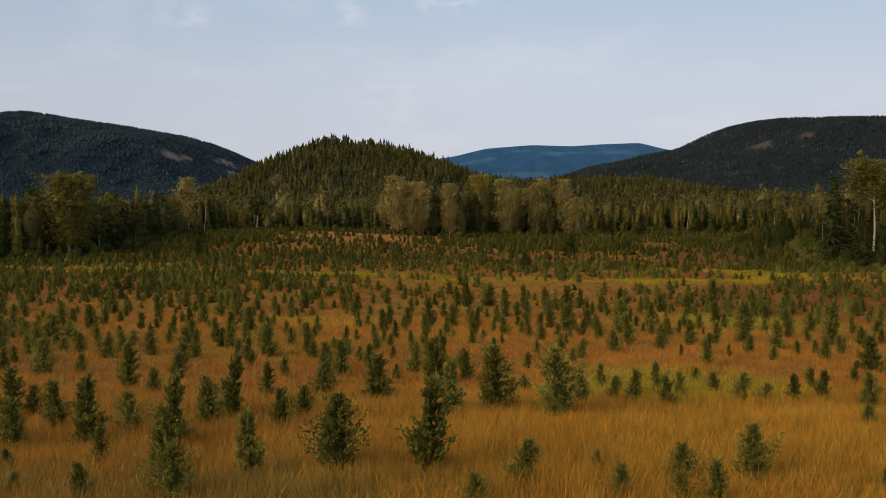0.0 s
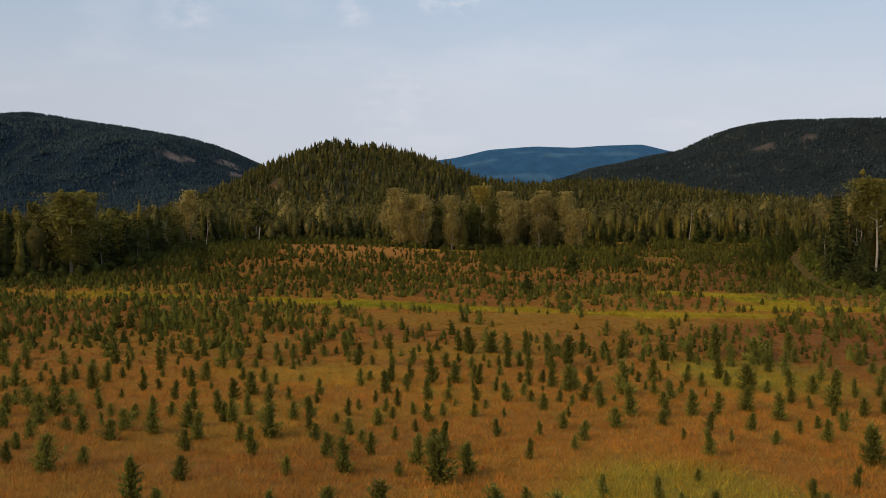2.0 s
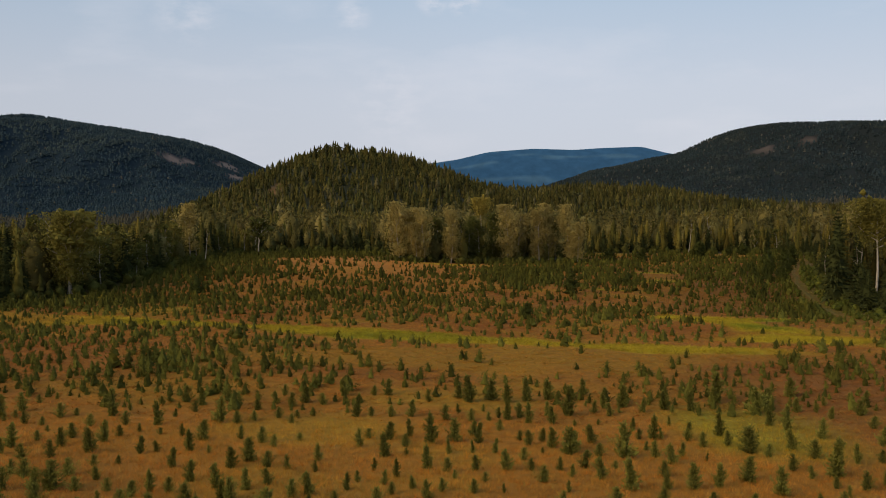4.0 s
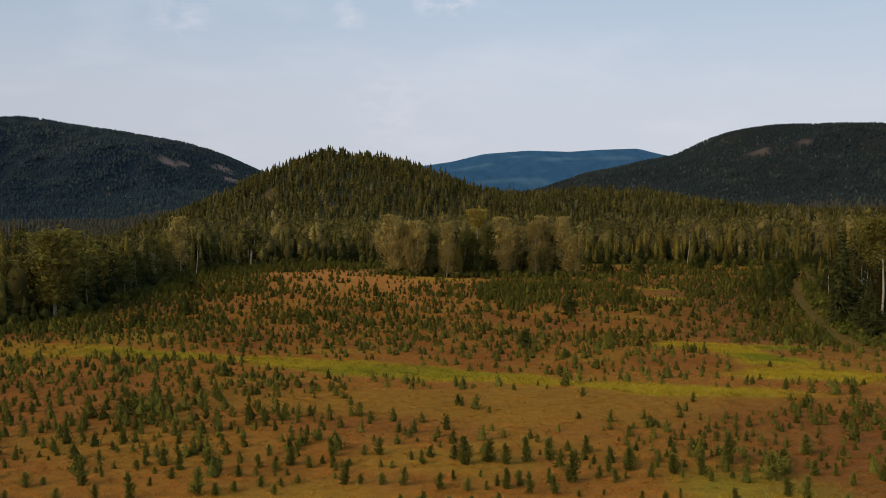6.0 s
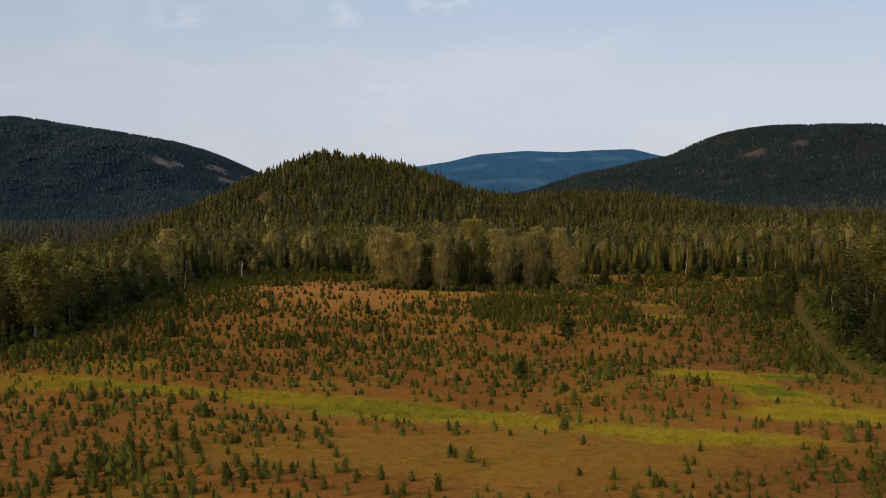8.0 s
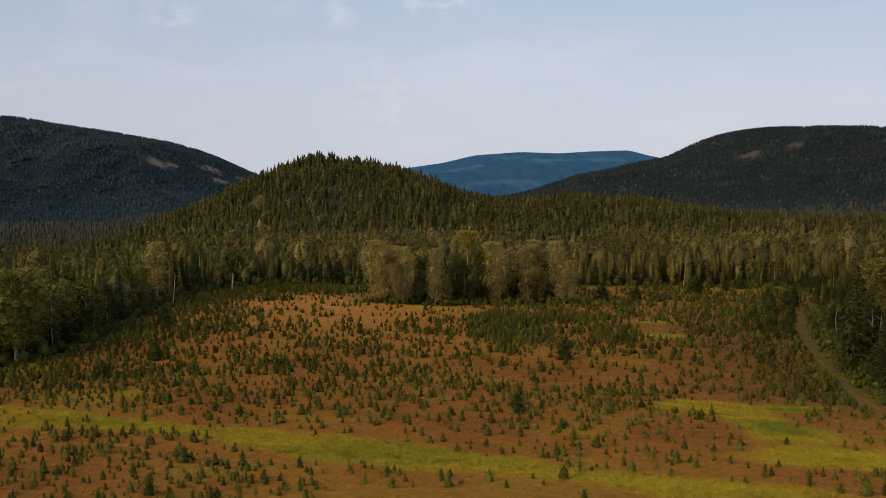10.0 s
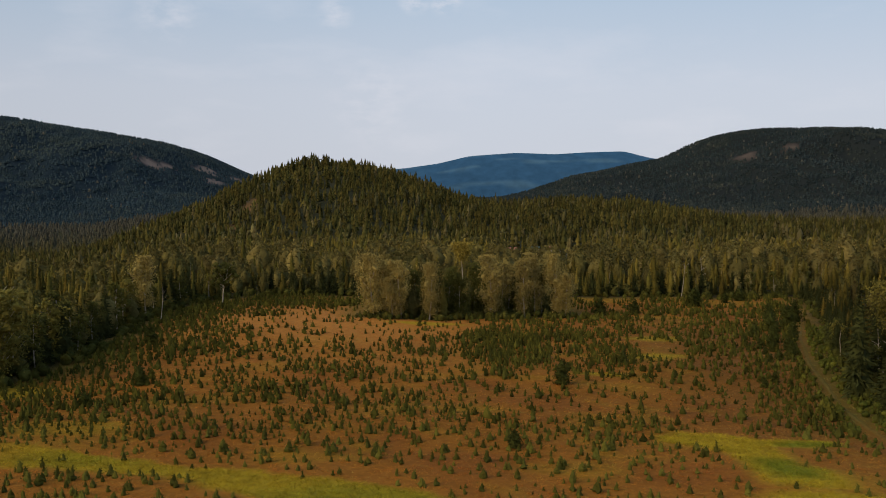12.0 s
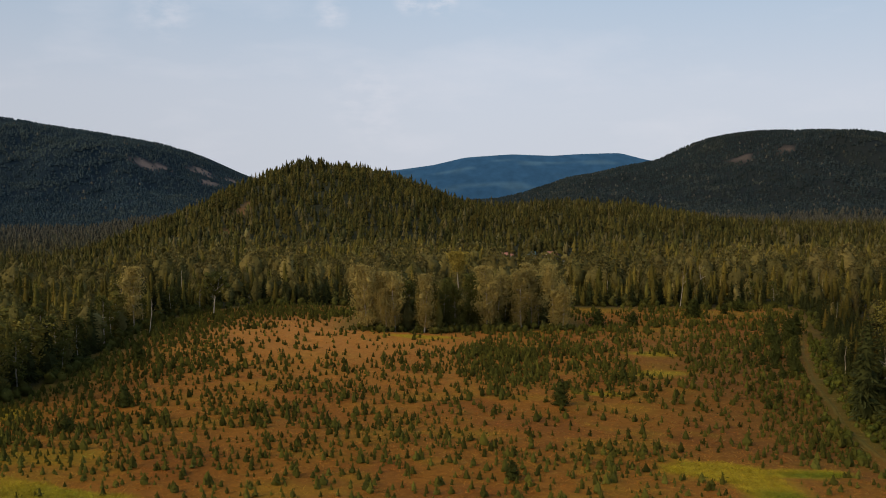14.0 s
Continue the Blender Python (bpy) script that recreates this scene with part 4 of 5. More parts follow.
BUSHY_MIDDLE = [
    (8.3, 62, 0.82), (-16.7, 62.1, 1.4), (21.8, 63.8, 0.92), (-5.6, 64.3, 0.85), (-27.8, 64.6, 1.45), (-20.4, 67.5, 1.63), (25.1, 68.5, 1.02), (-2.1, 68.6, 0.81), (-31.5, 68.8, 1.54),
    (-18.4, 69.4, 1.81), (8.5, 69.4, 1.25), (12.4, 69.9, 1.51), (-4.9, 70.5, 1.23), (-15.7, 71.1, 1.8), (16, 71.2, 1.15), (-8, 71.3, 0.71), (-11.3, 71.9, 1.38), (-23.3, 72.5, 1.17),
    (-20.8, 73.5, 1.14), (-0.2, 73.6, 0.96), (-4, 73.6, 0.87), (-30.2, 74.8, 2.27), (32.9, 76.1, 1.46), (30.8, 76.7, 0.85), (7.9, 77.2, 1.33), (0.8, 77.9, 0.63),
]
BUSHY_FAR = [
    (-27.9, 78.1, 1.06), (-30.8, 79.7, 1.43), (-35.5, 79.8, 1.18), (18.2, 80.6, 1.29), (0.3, 80.7, 1.14), (-10.7, 81, 0.9), (-14.8, 81.4, 1.25), (7.3, 81.6, 0.95), (29.4, 82.4, 1.32),
    (-28, 83.8, 0.67), (38.3, 85.4, 1.1), (-34.8, 86.1, 1.53), (7, 86.4, 1.11), (33, 86.8, 1.7), (-21.1, 87.3, 0.59), (29.1, 87.6, 1.13), (-3.4, 87.9, 0.59), (-40.2, 88.2, 1.41),
    (14.1, 89.1, 1.15), (28, 89.5, 2.52), (-35.9, 91.1, 1.84), (-3.7, 92.4, 1.19), (-17.4, 92.7, 1.47), (27.1, 93.5, 1.48), (-36.2, 94.8, 1.39), (-31.8, 95.6, 1.05),
]
BUSHY_FARTHER = [
    (-25.9, 96.3, 1.11), (-30.5, 97.6, 0.77), (5.7, 101.2, 1.11), (-33.2, 101.5, 1.42), (-41.9, 101.5, 0.86), (-21.8, 102.4, 1.31), (-44.2, 102.4, 1.31), (45.6, 103.6, 1.32), (-16.2, 103.7, 1),
    (13.9, 104.2, 0.63), (-20.4, 104.5, 1.01), (16.5, 104.8, 0.5), (2.9, 105.9, 1.35), (-18.2, 106.9, 1.17), (-16.2, 107.5, 0.84), (6, 107.5, 1.1), (-5.9, 108, 1.24), (-8.1, 108.2, 1.04),
    (-46.9, 108.2, 2.04), (-21.1, 110.1, 1.26), (-17.8, 113.4, 1.65), (-25.3, 114.4, 1.87), (-14.3, 114.9, 1.39), (1.8, 117.4, 1.63), (-19.4, 118.6, 1.28), (-8.6, 119.4, 1.15),
]
ROUND_NEAR = [
    (-6.2, 21.8, 1.27), (0.7, 21.8, 0.66), (5.6, 22.4, 0.68), (-10.5, 23.4, 0.52), (6.1, 24.4, 0.92), (-10.6, 32.6, 1.36), (14.9, 33.7, 0.72), (14, 41.7, 0.82), (26.9, 61.2, 0.54),
    (-22.5, 64.9, 1.33), (-8.8, 65.5, 1.14), (-6.7, 67.8, 1.18), (-26.7, 68, 0.89), (-22.7, 68.4, 1.53), (-29.5, 70.2, 1.48), (-28.3, 74.5, 1.06), (-25.8, 74.6, 0.97), (3.2, 76.8, 0.67),
    (-34.1, 79, 1.51),
]
ROUND_MIDDLE = [
    (-29.8, 82.8, 0.92), (14.6, 83.4, 0.56), (-37.2, 85.7, 1.32), (9, 89.3, 0.43), (-39.1, 93.7, 0.91), (-14.1, 95, 0.69), (-7.5, 96.5, 0.94), (-28.2, 96.7, 0.58), (-40, 98.2, 0.59),
    (-36.6, 100.6, 1.16), (-46.8, 103.5, 0.69), (-46.2, 104.9, 0.69), (-41.8, 105.9, 1.54), (-40.3, 106.8, 0.71), (-27.9, 109.3, 1.19), (47.3, 110.9, 1.75), (-46.6, 112.2, 0.94), (-32.8, 113.2, 1.02),
    (-30.3, 114.5, 1.94),
]
SHAPES = ((SLIM_NEAR + SLIM_MIDDLE + SLIM_FAR), (TRIM_NEAR + TRIM_MIDDLE + TRIM_FAR + TRIM_FARTHER + TRIM_FARTHEST), (BUSHY_NEAR + BUSHY_MIDDLE + BUSHY_FAR + BUSHY_FARTHER), (ROUND_NEAR + ROUND_MIDDLE))
listed = np.array([row for rows in SHAPES for row in rows])


def holes(y0, y1, pitch, side):
    """Planting holes in slanting, uneven rows."""
    a = math.radians(17)
    n = int(700 / pitch)
    g = (np.arange(n) - n / 2) * pitch
    gx, gy = np.meshgrid(g, g)
    gx, gy = gx.ravel() + rng.uniform(-0.36, 0.36, n * n) * pitch, gy.ravel() + rng.uniform(-0.36, 0.36, n * n) * pitch
    x, y = gx * math.cos(a) - gy * math.sin(a), 280 + gx * math.sin(a) + gy * math.cos(a)
    keep = (y > y0) & (y < y1) & (np.abs(x) < side + 0.485 * y)
    x, y = x[keep], y[keep]
    keep = rng.uniform(size=len(x)) < planted(x, y)
    return x[keep], y[keep]


px, py = holes(20, 560, 2.25, 10)
clear = np.hypot(px[:, None] - listed[None, :, 0], py[:, None] - listed[None, :, 1]).min(1) > 1.8
# the nearer stretch holds only the trees listed
clear &= py > 112 + 6 * wobble(px, py, 30, 52)
px, py = px[clear], py[clear]
# some stand in pairs
twin = rng.uniform(size=len(px)) < 0.10
ta = rng.uniform(0, 6.283, twin.sum())
tr = rng.uniform(0.5, 1.1, twin.sum())
px, py = np.concatenate([px, px[twin] + tr * np.cos(ta)]), np.concatenate([py, py[twin] + tr * np.sin(ta)])
ph = rng.lognormal(math.log(1.45), 0.32, len(px)) * (1 + 0.25 * wobble(px, py, 40, 51))
ph = np.clip(ph * (1 - 0.1 * smooth(105, 125, py) * smooth(260, 230, py)) * (1 - 0.2 * smooth(125, 85, py)) * (1 + 0.35 * oval(px, py, 29, 365, 14, 46)) * (1 + 0.2 * smooth(380, 480, py)) * (1 + 0.1 * smooth(20, 36, px) * smooth(305, 345, py)) * (1 + 0.12 * smooth(230, 260, py)), 0.5, 3.4)

LOOKS = [
    ("slim young green spruce standing in dry grass", ((0.20, 0.30), (0.22, 0.45), (0.17, 0.40))),
    ("young dark green spruce standing in tall dry grass", ((0.29, 0.25), (0.27, 0.40), (0.31, 0.32))),
    ("bushy young green spruce standing in rust-brown grass", ((0.37, 0.28), (0.35, 0.42), (0.39, 0.34))),
    ("small round young spruce standing in dry grass", ((0.48, 0.30), (0.44, 0.40))),
]
for k, (label, forms) in enumerate(LOOKS):
    models = []
    for j, (width, ragged) in enumerate(forms):
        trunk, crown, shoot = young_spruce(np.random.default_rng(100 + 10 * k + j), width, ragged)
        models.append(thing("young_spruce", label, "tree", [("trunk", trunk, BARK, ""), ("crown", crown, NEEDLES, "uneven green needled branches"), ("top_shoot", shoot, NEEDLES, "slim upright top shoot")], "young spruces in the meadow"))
    poses = [standing(x, y, tall + 0.16, (tall + 0.08) * rng.uniform(0.92, 1.12), rng.uniform(0, 6.28), 0.03) for x, y, tall in SHAPES[k]]
    for i in range(len(models), len(poses)):
        copy_thing(models[i % len(models)], poses[i])
    for ob, m in zip(models, poses):
        ob.matrix_basis = m

near, mid, far = np.nonzero(py < 165)[0], np.nonzero((py >= 165) & (py < 240))[0], np.nonzero(py >= 240)[0]
for name, some, how in (("young_spruces", near, dict(whorls=9, arms=5, brush=4, size=0.13, shoot=3, core=(6, 4), fill=0.6)),
                        ("middle_young_spruces", mid, dict(whorls=6, arms=4, brush=2, size=0.17, shoot=2, core=(6, 4), fill=0.72)),
                        ("far_young_spruces", far, dict(whorls=5, arms=3, brush=1, size=0.26, shoot=1, core=(5, 3), fill=0.66))):
    kinds = []
    for k in range(7):
        rg = np.random.default_rng(200 + k)
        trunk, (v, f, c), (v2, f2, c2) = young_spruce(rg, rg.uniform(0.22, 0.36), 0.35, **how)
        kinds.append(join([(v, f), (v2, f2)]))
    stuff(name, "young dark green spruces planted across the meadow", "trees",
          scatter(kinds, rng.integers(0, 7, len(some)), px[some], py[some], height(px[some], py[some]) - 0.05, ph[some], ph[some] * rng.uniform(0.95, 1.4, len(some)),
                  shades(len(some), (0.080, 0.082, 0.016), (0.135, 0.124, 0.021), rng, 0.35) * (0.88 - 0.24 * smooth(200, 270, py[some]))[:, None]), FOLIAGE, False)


# ---- grass ----


def tuft(rg, blades, lean=0.25, wide=0.012):
    """A tuft of thin grass one metre high."""
    a = rg.uniform(0, 6.283, blades)
    r = rg.uniform(0, 0.16, blades)
    base = np.stack([r * np.cos(a), r * np.sin(a), np.zeros(blades) - 0.05], 1)
    b = a + rg.normal(0, 0.8, blades)
    out = np.stack([np.cos(b), np.sin(b), np.zeros(blades)], 1)
    tall = rg.uniform(0.5, 1.0, blades)[:, None]
    tip = base + out * tall * lean * rg.uniform(0.3, 1.5, (blades, 1)) + np.array([0, 0, 1.0]) * tall
    s = np.stack([np.cos(a * 7), np.sin(a * 7), np.zeros(blades)], 1) * wide
    v = np.stack([base - s, base + s, tip], 1).reshape(-1, 3)
    return v, np.arange(blades * 3).reshape(-1, 3)


def grass(name, label, y0, y1, side, share, per_metre, kinds, tall, grow, bright):
    """Tufts over a stretch of the meadow, thinner with distance."""
    n = int((y1 - y0) * (2 * side + 2 * share * (y0 + y1) / 2) * per_metre)
    y = rng.uniform(y0, y1, n)
    x = rng.uniform(-1, 1, n) * (side + share * y)
    keep = (in_field(x, y) > 0) & (rng.uniform(size=n) > road(x, y))
    x, y = x[keep], y[keep]
    h = tall * rng.uniform(0.65, 1.25, len(x)) * (1 + 0.25 * wobble(x, y, 7, 61))
    colour = meadow(x, y) * (1 + (0.4 if y1 < 50 else 0.3 if y1 < 110 else 0.15) * rng.uniform(-1, 1, (len(x), 1))) * bright
    colour = colour * (1 + np.array((0.10, -0.06, -0.15)) * rng.normal(0, 1, (len(x), 1)))
    w = grow * rng.uniform(0.8, 1.3, len(x))
    stuff(name, label, "grass", scatter(kinds, rng.integers(0, len(kinds), len(x)), x, y, height(x, y), h, w, np.clip(colour, 0.004, 0.9)), GRASS)


grass("near_grass", "tall dry rust and gold grass with seed heads", 14, 48, 3, 0.475, 31, [tuft(np.random.default_rng(300 + k), 7, 0.30, 0.008) for k in range(6)], 0.62, 1.0, 1.45)
grass("middle_grass", "tall dry rust and gold meadow grass", 48, 105, 3, 0.47, 5.8, [tuft(np.random.default_rng(320 + k), 6, 0.20, 0.009) for k in range(6)], 0.5, 1.7, 1.45)
grass("farther_grass", "dry rust and gold meadow grass", 105, 235, 4, 0.48, 0.9, [tuft(np.random.default_rng(340 + k), 5, 0.4, 0.022) for k in range(6)], 0.36, 2.6, 1.2)
grass("farthest_grass", "dry rust and gold grass on the far slope", 235, 545, 40, 0.28, 0.32, [tuft(np.random.default_rng(360 + k), 4, 0.4, 0.03) for k in range(6)], 0.32, 4.0, 1.1)


def sedge():
    """The tall lush sedge of the wet strip and hollow."""
    n = 60000
    x, y = rng.uniform(-100, 100, n), rng.uniform(150, 250, n)
    keep = (np.maximum(strip(x, y), wet(x, y)) > rng.uniform(0.25, 0.9, n)) & (np.abs(x) < 0.46 * y + 4)
    x, y = x[keep], y[keep]
    colour = meadow(x, y) * rng.uniform(0.6, 1.35, (len(x), 1)) * (1 + 0.25 * wobble(x, y, 6, 95))[:, None]
    kinds = [tuft(np.random.default_rng(380 + k), 6, 0.35, 0.014) for k in range(6)]
    stuff("sedge", "tall yellow-green sedge along the wet strip", "grass", scatter(kinds, rng.integers(0, 6, len(x)), x, y, height(x, y), rng.uniform(0.5, 0.95, len(x)), rng.uniform(1.6, 2.8, len(x)), colour), GRASS)


sedge()

# ---- single tall trees at the edge of the meadow ----
GREENISH, PALE = LEAVES_GREEN, LEAVES


def tall_tree(label, x, y, tall, seed, wide=None, leaf_mat=None, bark=None, group="", **how):
    wood, crown = broadleaf(np.random.default_rng(seed), apart=True, **how)
    ob = thing("tall_tree", label, "tree", [("crown", crown, leaf_mat or PALE, "")], group)
    stem = None
    for v, f in wood:
        is_stem = len(v) > 30
        part = new("trunk" if is_stem else "limb", raw_mesh("trunk" if is_stem else "limb", v, f, bark or PALE_BARK, None, True))
        part.parent = ob if is_stem else stem
        if is_stem:
            part["label"] = "slender pale trunk"
            stem = part
    ob.matrix_basis = standing(x, y, tall, wide or tall, seed * 0.7, 0.01)
    return ob


tall_tree("large spreading tree with several pale trunks and yellow-green leaves", -113.5, 295, 26, 401, 29, PALE, stems=4, leaves=16000, spread_out=0.20, bare=0.14, limbs=24, leaf=0.0165, lump=0.15)
tall_tree("tall thin birch with yellow leaves and a pale trunk", -112, 428, 27, 402, 26, CLUMP_LEAVES, leaves=4200, spread_out=0.12, bare=0.25, limbs=14, leaf=0.022)
tall_tree("tree with forked bare pale limbs beside the meadow", -96, 498, 20, 403, 24, GREENISH, stems=3, leaves=1600, spread_out=0.17, bare=0.45, limbs=8, leaf=0.025)
tall_tree("tall birch with a white trunk and a green crown", 126.5, 286, 31, 404, 29, PALE, leaves=6500, spread_out=0.19, bare=0.5, limbs=16, leaf=0.019, lump=0.14)
# each: metres right, metres ahead, height, look
CLUMP = [(-20, 433, 27.3, 0), (-15, 438, 24.8, 0), (-9, 434, 25.3, 0), (-12.5, 431, 18, 0), (3, 434, 25, 0), (15.8, 445, 20.7, 1), (22.8, 462, 24, 1), (29.6, 450, 28.2, 0), (34, 455, 24, 0), (43.9, 455, 27.1, 0),
         (48.8, 460, 29.2, 0), (57.8, 458, 28.5, 0), (62, 456, 20, 0), (19.5, 502, 31.5, 2), (8, 446, 21, 1), (38, 462, 22, 1), (-3, 446, 21, 1), (53, 466, 23, 1), (11, 456, 22, 1), (26, 456, 20, 1)]
KINDS = [("tall pale-leaved cottonwood in a stand at the meadow's edge", CLUMP_LEAVES), ("tall green tree in a stand at the meadow's edge", GREENISH), ("golden round-crowned tree rising behind the cottonwoods", GOLD_LEAVES)]
for i, (x, y, tall, look_of) in enumerate(CLUMP):
    label, leaf_mat = KINDS[look_of]
    tall_tree(label, x, y, tall, 410 + i, tall * (0.92, 0.95, 0.8)[look_of], leaf_mat, None, "stand of cottonwoods", leaves=5400 if look_of < 2 else 7000, spread_out=(0.14, 0.15, 0.11)[look_of], bare=(0.06, 0.06, 0.70)[look_of], limbs=19, leaf=0.0205, lump=0.2)


def snag(x, y, tall, seed):
    rg = np.random.default_rng(seed)
    hs = np.linspace(0, 1, 7)
    line = np.array([(0.05 * math.sin(3 * h + seed), 0.03 * h, h) for h in hs])
    ob = tagged(new("dead_tree"), "bare dead tree with a bleached pale trunk", "dead tree", "dead trees")
    trunk = new("trunk", raw_mesh("trunk", *tube(line, 0.009 * (1 - hs) + 0.002, 6), PALE_BARK, None, True))
    trunk.parent = ob
    for k in range(6):
        h = rg.uniform(0.35, 0.92)
        p = np.array([np.interp(h, hs, line[:, i]) for i in range(3)])
        a, r = rg.uniform(0, 6.28), rg.uniform(0.05, 0.16)
        b = new("branch", raw_mesh("branch", *tube([p, p + (math.cos(a) * r, math.sin(a) * r, r * rg.uniform(0.2, 1.0))], (0.004, 0.0015), 4), PALE_BARK))
        b.parent = trunk
    ob.matrix_basis = standing(x, y, tall, tall, seed, 0.01)


for i, (x, y, tall) in enumerate([(130, 309, 15), (118.8, 280, 16), (-101, 412, 14), (-118, 445, 22), (-121, 470, 21), (138, 549, 19), (150, 560, 21), (-118, 432, 20)]):
    snag(x, y, tall, 500 + i)

firs = [fir(np.random.default_rng(520 + k), 26, 9, 0.16 + 0.02 * k, 0.03, 7, 0.5) for k in range(4)]
fir_models = []
for k, (trunk, crown) in enumerate(firs):
    fir_models.append(thing("fir_tree", "tall dark green fir at the edge of the wood", "tree", [("trunk", trunk, BARK, ""), ("crown", crown, DARK_NEEDLES, "dark needled boughs")], "firs at the wood's edge"))
# dark bushy conifers standing by themselves in the meadow
LONE = [(38.3, 296, 7.2, 1.3), (-74, 291, 6.0, 1.4), (-79, 264, 4.6, 1.7), (19, 224, 4.0, 1.8), (78.5, 463, 8.5, 1.6), (130, 500, 9.5, 1.7), (62, 330, 4.2, 1.7), (150, 515, 6.0, 1.6), (-88, 352, 6.0, 1.6), (95, 470, 7.0, 1.6), (132, 502, 8.0, 1.6), (161, 527, 8, 1.7),
        (118, 341, 7.0, 1.5), (121, 349, 8.5, 1.4), (123, 358, 8.0, 1.6), (117, 355, 6.0, 1.7), (128, 368, 8.5, 1.5), (124, 372, 7.0, 1.7), (133, 380, 9.0, 1.5), (140, 398, 9.0, 1.6), (136, 405, 7.5, 1.6), (112, 348, 4.5, 1.8), (148, 425, 9, 1.5), (156, 440, 10, 1.5),
        (108, 332, 4.5, 1.7), (112, 336, 6.0, 1.6), (106, 322, 3.4, 1.8), (115, 362, 6.5, 1.6), (110, 358, 5.0, 1.7), (120, 366, 7.5, 1.5), (113, 372, 5.5, 1.7), (127, 384, 7.5, 1.6), (121, 388, 6.0, 1.7),
        (131, 392, 8.0, 1.5), (126, 400, 6.5, 1.6), (137, 414, 8.0, 1.6), (143, 432, 9.0, 1.5), (95, 300, 3.0, 1.8), (100, 306, 3.2, 1.8)]
lone_trunk, lone_crown = spruce(np.random.default_rng(560), 12, 7, 3, 0.27, ragged=0.2, core=(9, 8), coat=700, size=0.07)
for i, (x, y, tall, wide) in enumerate(LONE):
    if x > 104 and y < 410:      # kept low beside the track
        tall *= 0.62
    m = standing(x, y, tall, tall * (0.7 + 0.42 * wide), i * 1.3, 0.03)
    if i == 0:
        lone = thing("conifer", "dark bushy conifer standing alone among the young spruces", "tree", [("trunk", lone_trunk, BARK, ""), ("crown", lone_crown, BUSH_NEEDLES, "dark needled boughs")], "lone conifers")
        first = m
    else:
        copy_thing(lone, m)
lone.matrix_basis = first

broad = []
for k in range(4):
    wood, crown = broadleaf(np.random.default_rng(540 + k), leaves=900, spread_out=0.17, bare=0.16, limbs=10, leaf=0.036)
    broad.append(thing("broadleaf_tree", "yellow-green broadleaved tree at the edge of the wood", "tree",
                       [("trunk", wood, PALE_BARK, "pale trunk and limbs"), ("crown", crown, (LEAVES, LEAVES_GREEN, LEAVES_GREEN, LEAVES_GREEN)[k], "")], "broadleaved trees at the wood's edge"))

# the front row of the wood, tree by tree
edge = []
for y in np.arange(262, 540, 7.0):
    edge.append((np.interp(y, LEFT_EDGE_Y, LEFT_EDGE_X) - 4 - rng.uniform(0, 5), y + rng.uniform(-2, 2), 0))
    edge.append((np.interp(y, LEFT_EDGE_Y, LEFT_EDGE_X) - 11 - rng.uniform(0, 5), y + rng.uniform(-2, 2), 0))
for y in np.arange(250, 540, 6.0):
    edge.append((np.interp(y, RIGHT_EDGE_Y, RIGHT_EDGE_X) + 2 + rng.uniform(0, 5), y + rng.uniform(-2, 2), 1))
    edge.append((np.interp(y, RIGHT_EDGE_Y, RIGHT_EDGE_X) + 9 + rng.uniform(0, 5), y + rng.uniform(-2, 2), 1))
for x in np.arange(-92, 195, 5.5):
    edge.append((x, 551 + 6 * rng.uniform() + 4 * math.sin(x * 0.05), 2))
for x in np.arange(-12, 62, 6.0):
    edge.append((x, 472 + rng.uniform(0, 16), 2))
for i, (x, y, where) in enumerate(edge):
    if math.hypot(x + 113.5, y - 295) < 9 or (where == 1 and 256 < y < 296 and x < 132):
        continue
    conifer = rng.uniform() < (0.55, 0.95, 0.9)[where]
    tall = rng.uniform(9, (20, 0, 16)[where]) if where != 1 else rng.uniform(9, 18) * (1 - 0.35 * float(smooth(325, 375, y)))
    src = fir_models[int(rng.integers(0, 4))] if conifer else broad[int(rng.integers(0, 4))]
    copy_thing(src, standing(x, y, tall, tall * rng.uniform(0.85, 1.2), rng.uniform(0, 6.28), 0.02))
for x, y, tall, wide in ((114.8, 286, 28, 22), (117.0, 274, 14, 21), (111.5, 262, 9, 11)):
    copy_thing(fir_models[2], standing(x, y, tall, wide, y, 0.02))
for j, ob in enumerate(fir_models + broad):
    ob.matrix_basis = standing(-150.0 - 9 * (j % 3) - 2 * j, 300 + 16.0 * j, 15 + j, None, j * 1.7, 0.02)
# low scrub along the foot of the wood
bn = 420
verge = 420
vy = rng.uniform(228, 420, verge)
by = rng.uniform(255, 545, bn)
bl = rng.uniform(size=bn) < 0.5
bx = np.where(bl, np.interp(by, LEFT_EDGE_Y, LEFT_EDGE_X) - rng.uniform(-2, 9, bn), np.interp(by, RIGHT_EDGE_Y, RIGHT_EDGE_X) + rng.uniform(0, 10, bn))
cx = rng.uniform(-26, 66, 150)
bx, by = np.concatenate([bx, rng.uniform(-92, 195, 260), cx, np.interp(vy, ROAD_Y, ROAD_X) + np.where(rng.uniform(size=verge) < 0.75, rng.uniform(2.2, 11, verge), -rng.uniform(2.0, 5, verge))]), np.concatenate([by, rng.uniform(543, 560, 260), np.interp(cx, (-26, 5, 20, 66), (431, 432, 444, 453)) + rng.uniform(-3, 9, 150), vy])
bt = np.concatenate([rng.uniform(1.2, 4.5, bn + 260), rng.uniform(1.0, 4.0, 150), rng.uniform(0.6, 2.2, verge)])
bc = shades(len(bx), (0.048, 0.052, 0.012), (0.080, 0.074, 0.015), rng)
bc[-verge:] = shades(verge, (0.062, 0.072, 0.013), (0.105, 0.105, 0.017), rng)
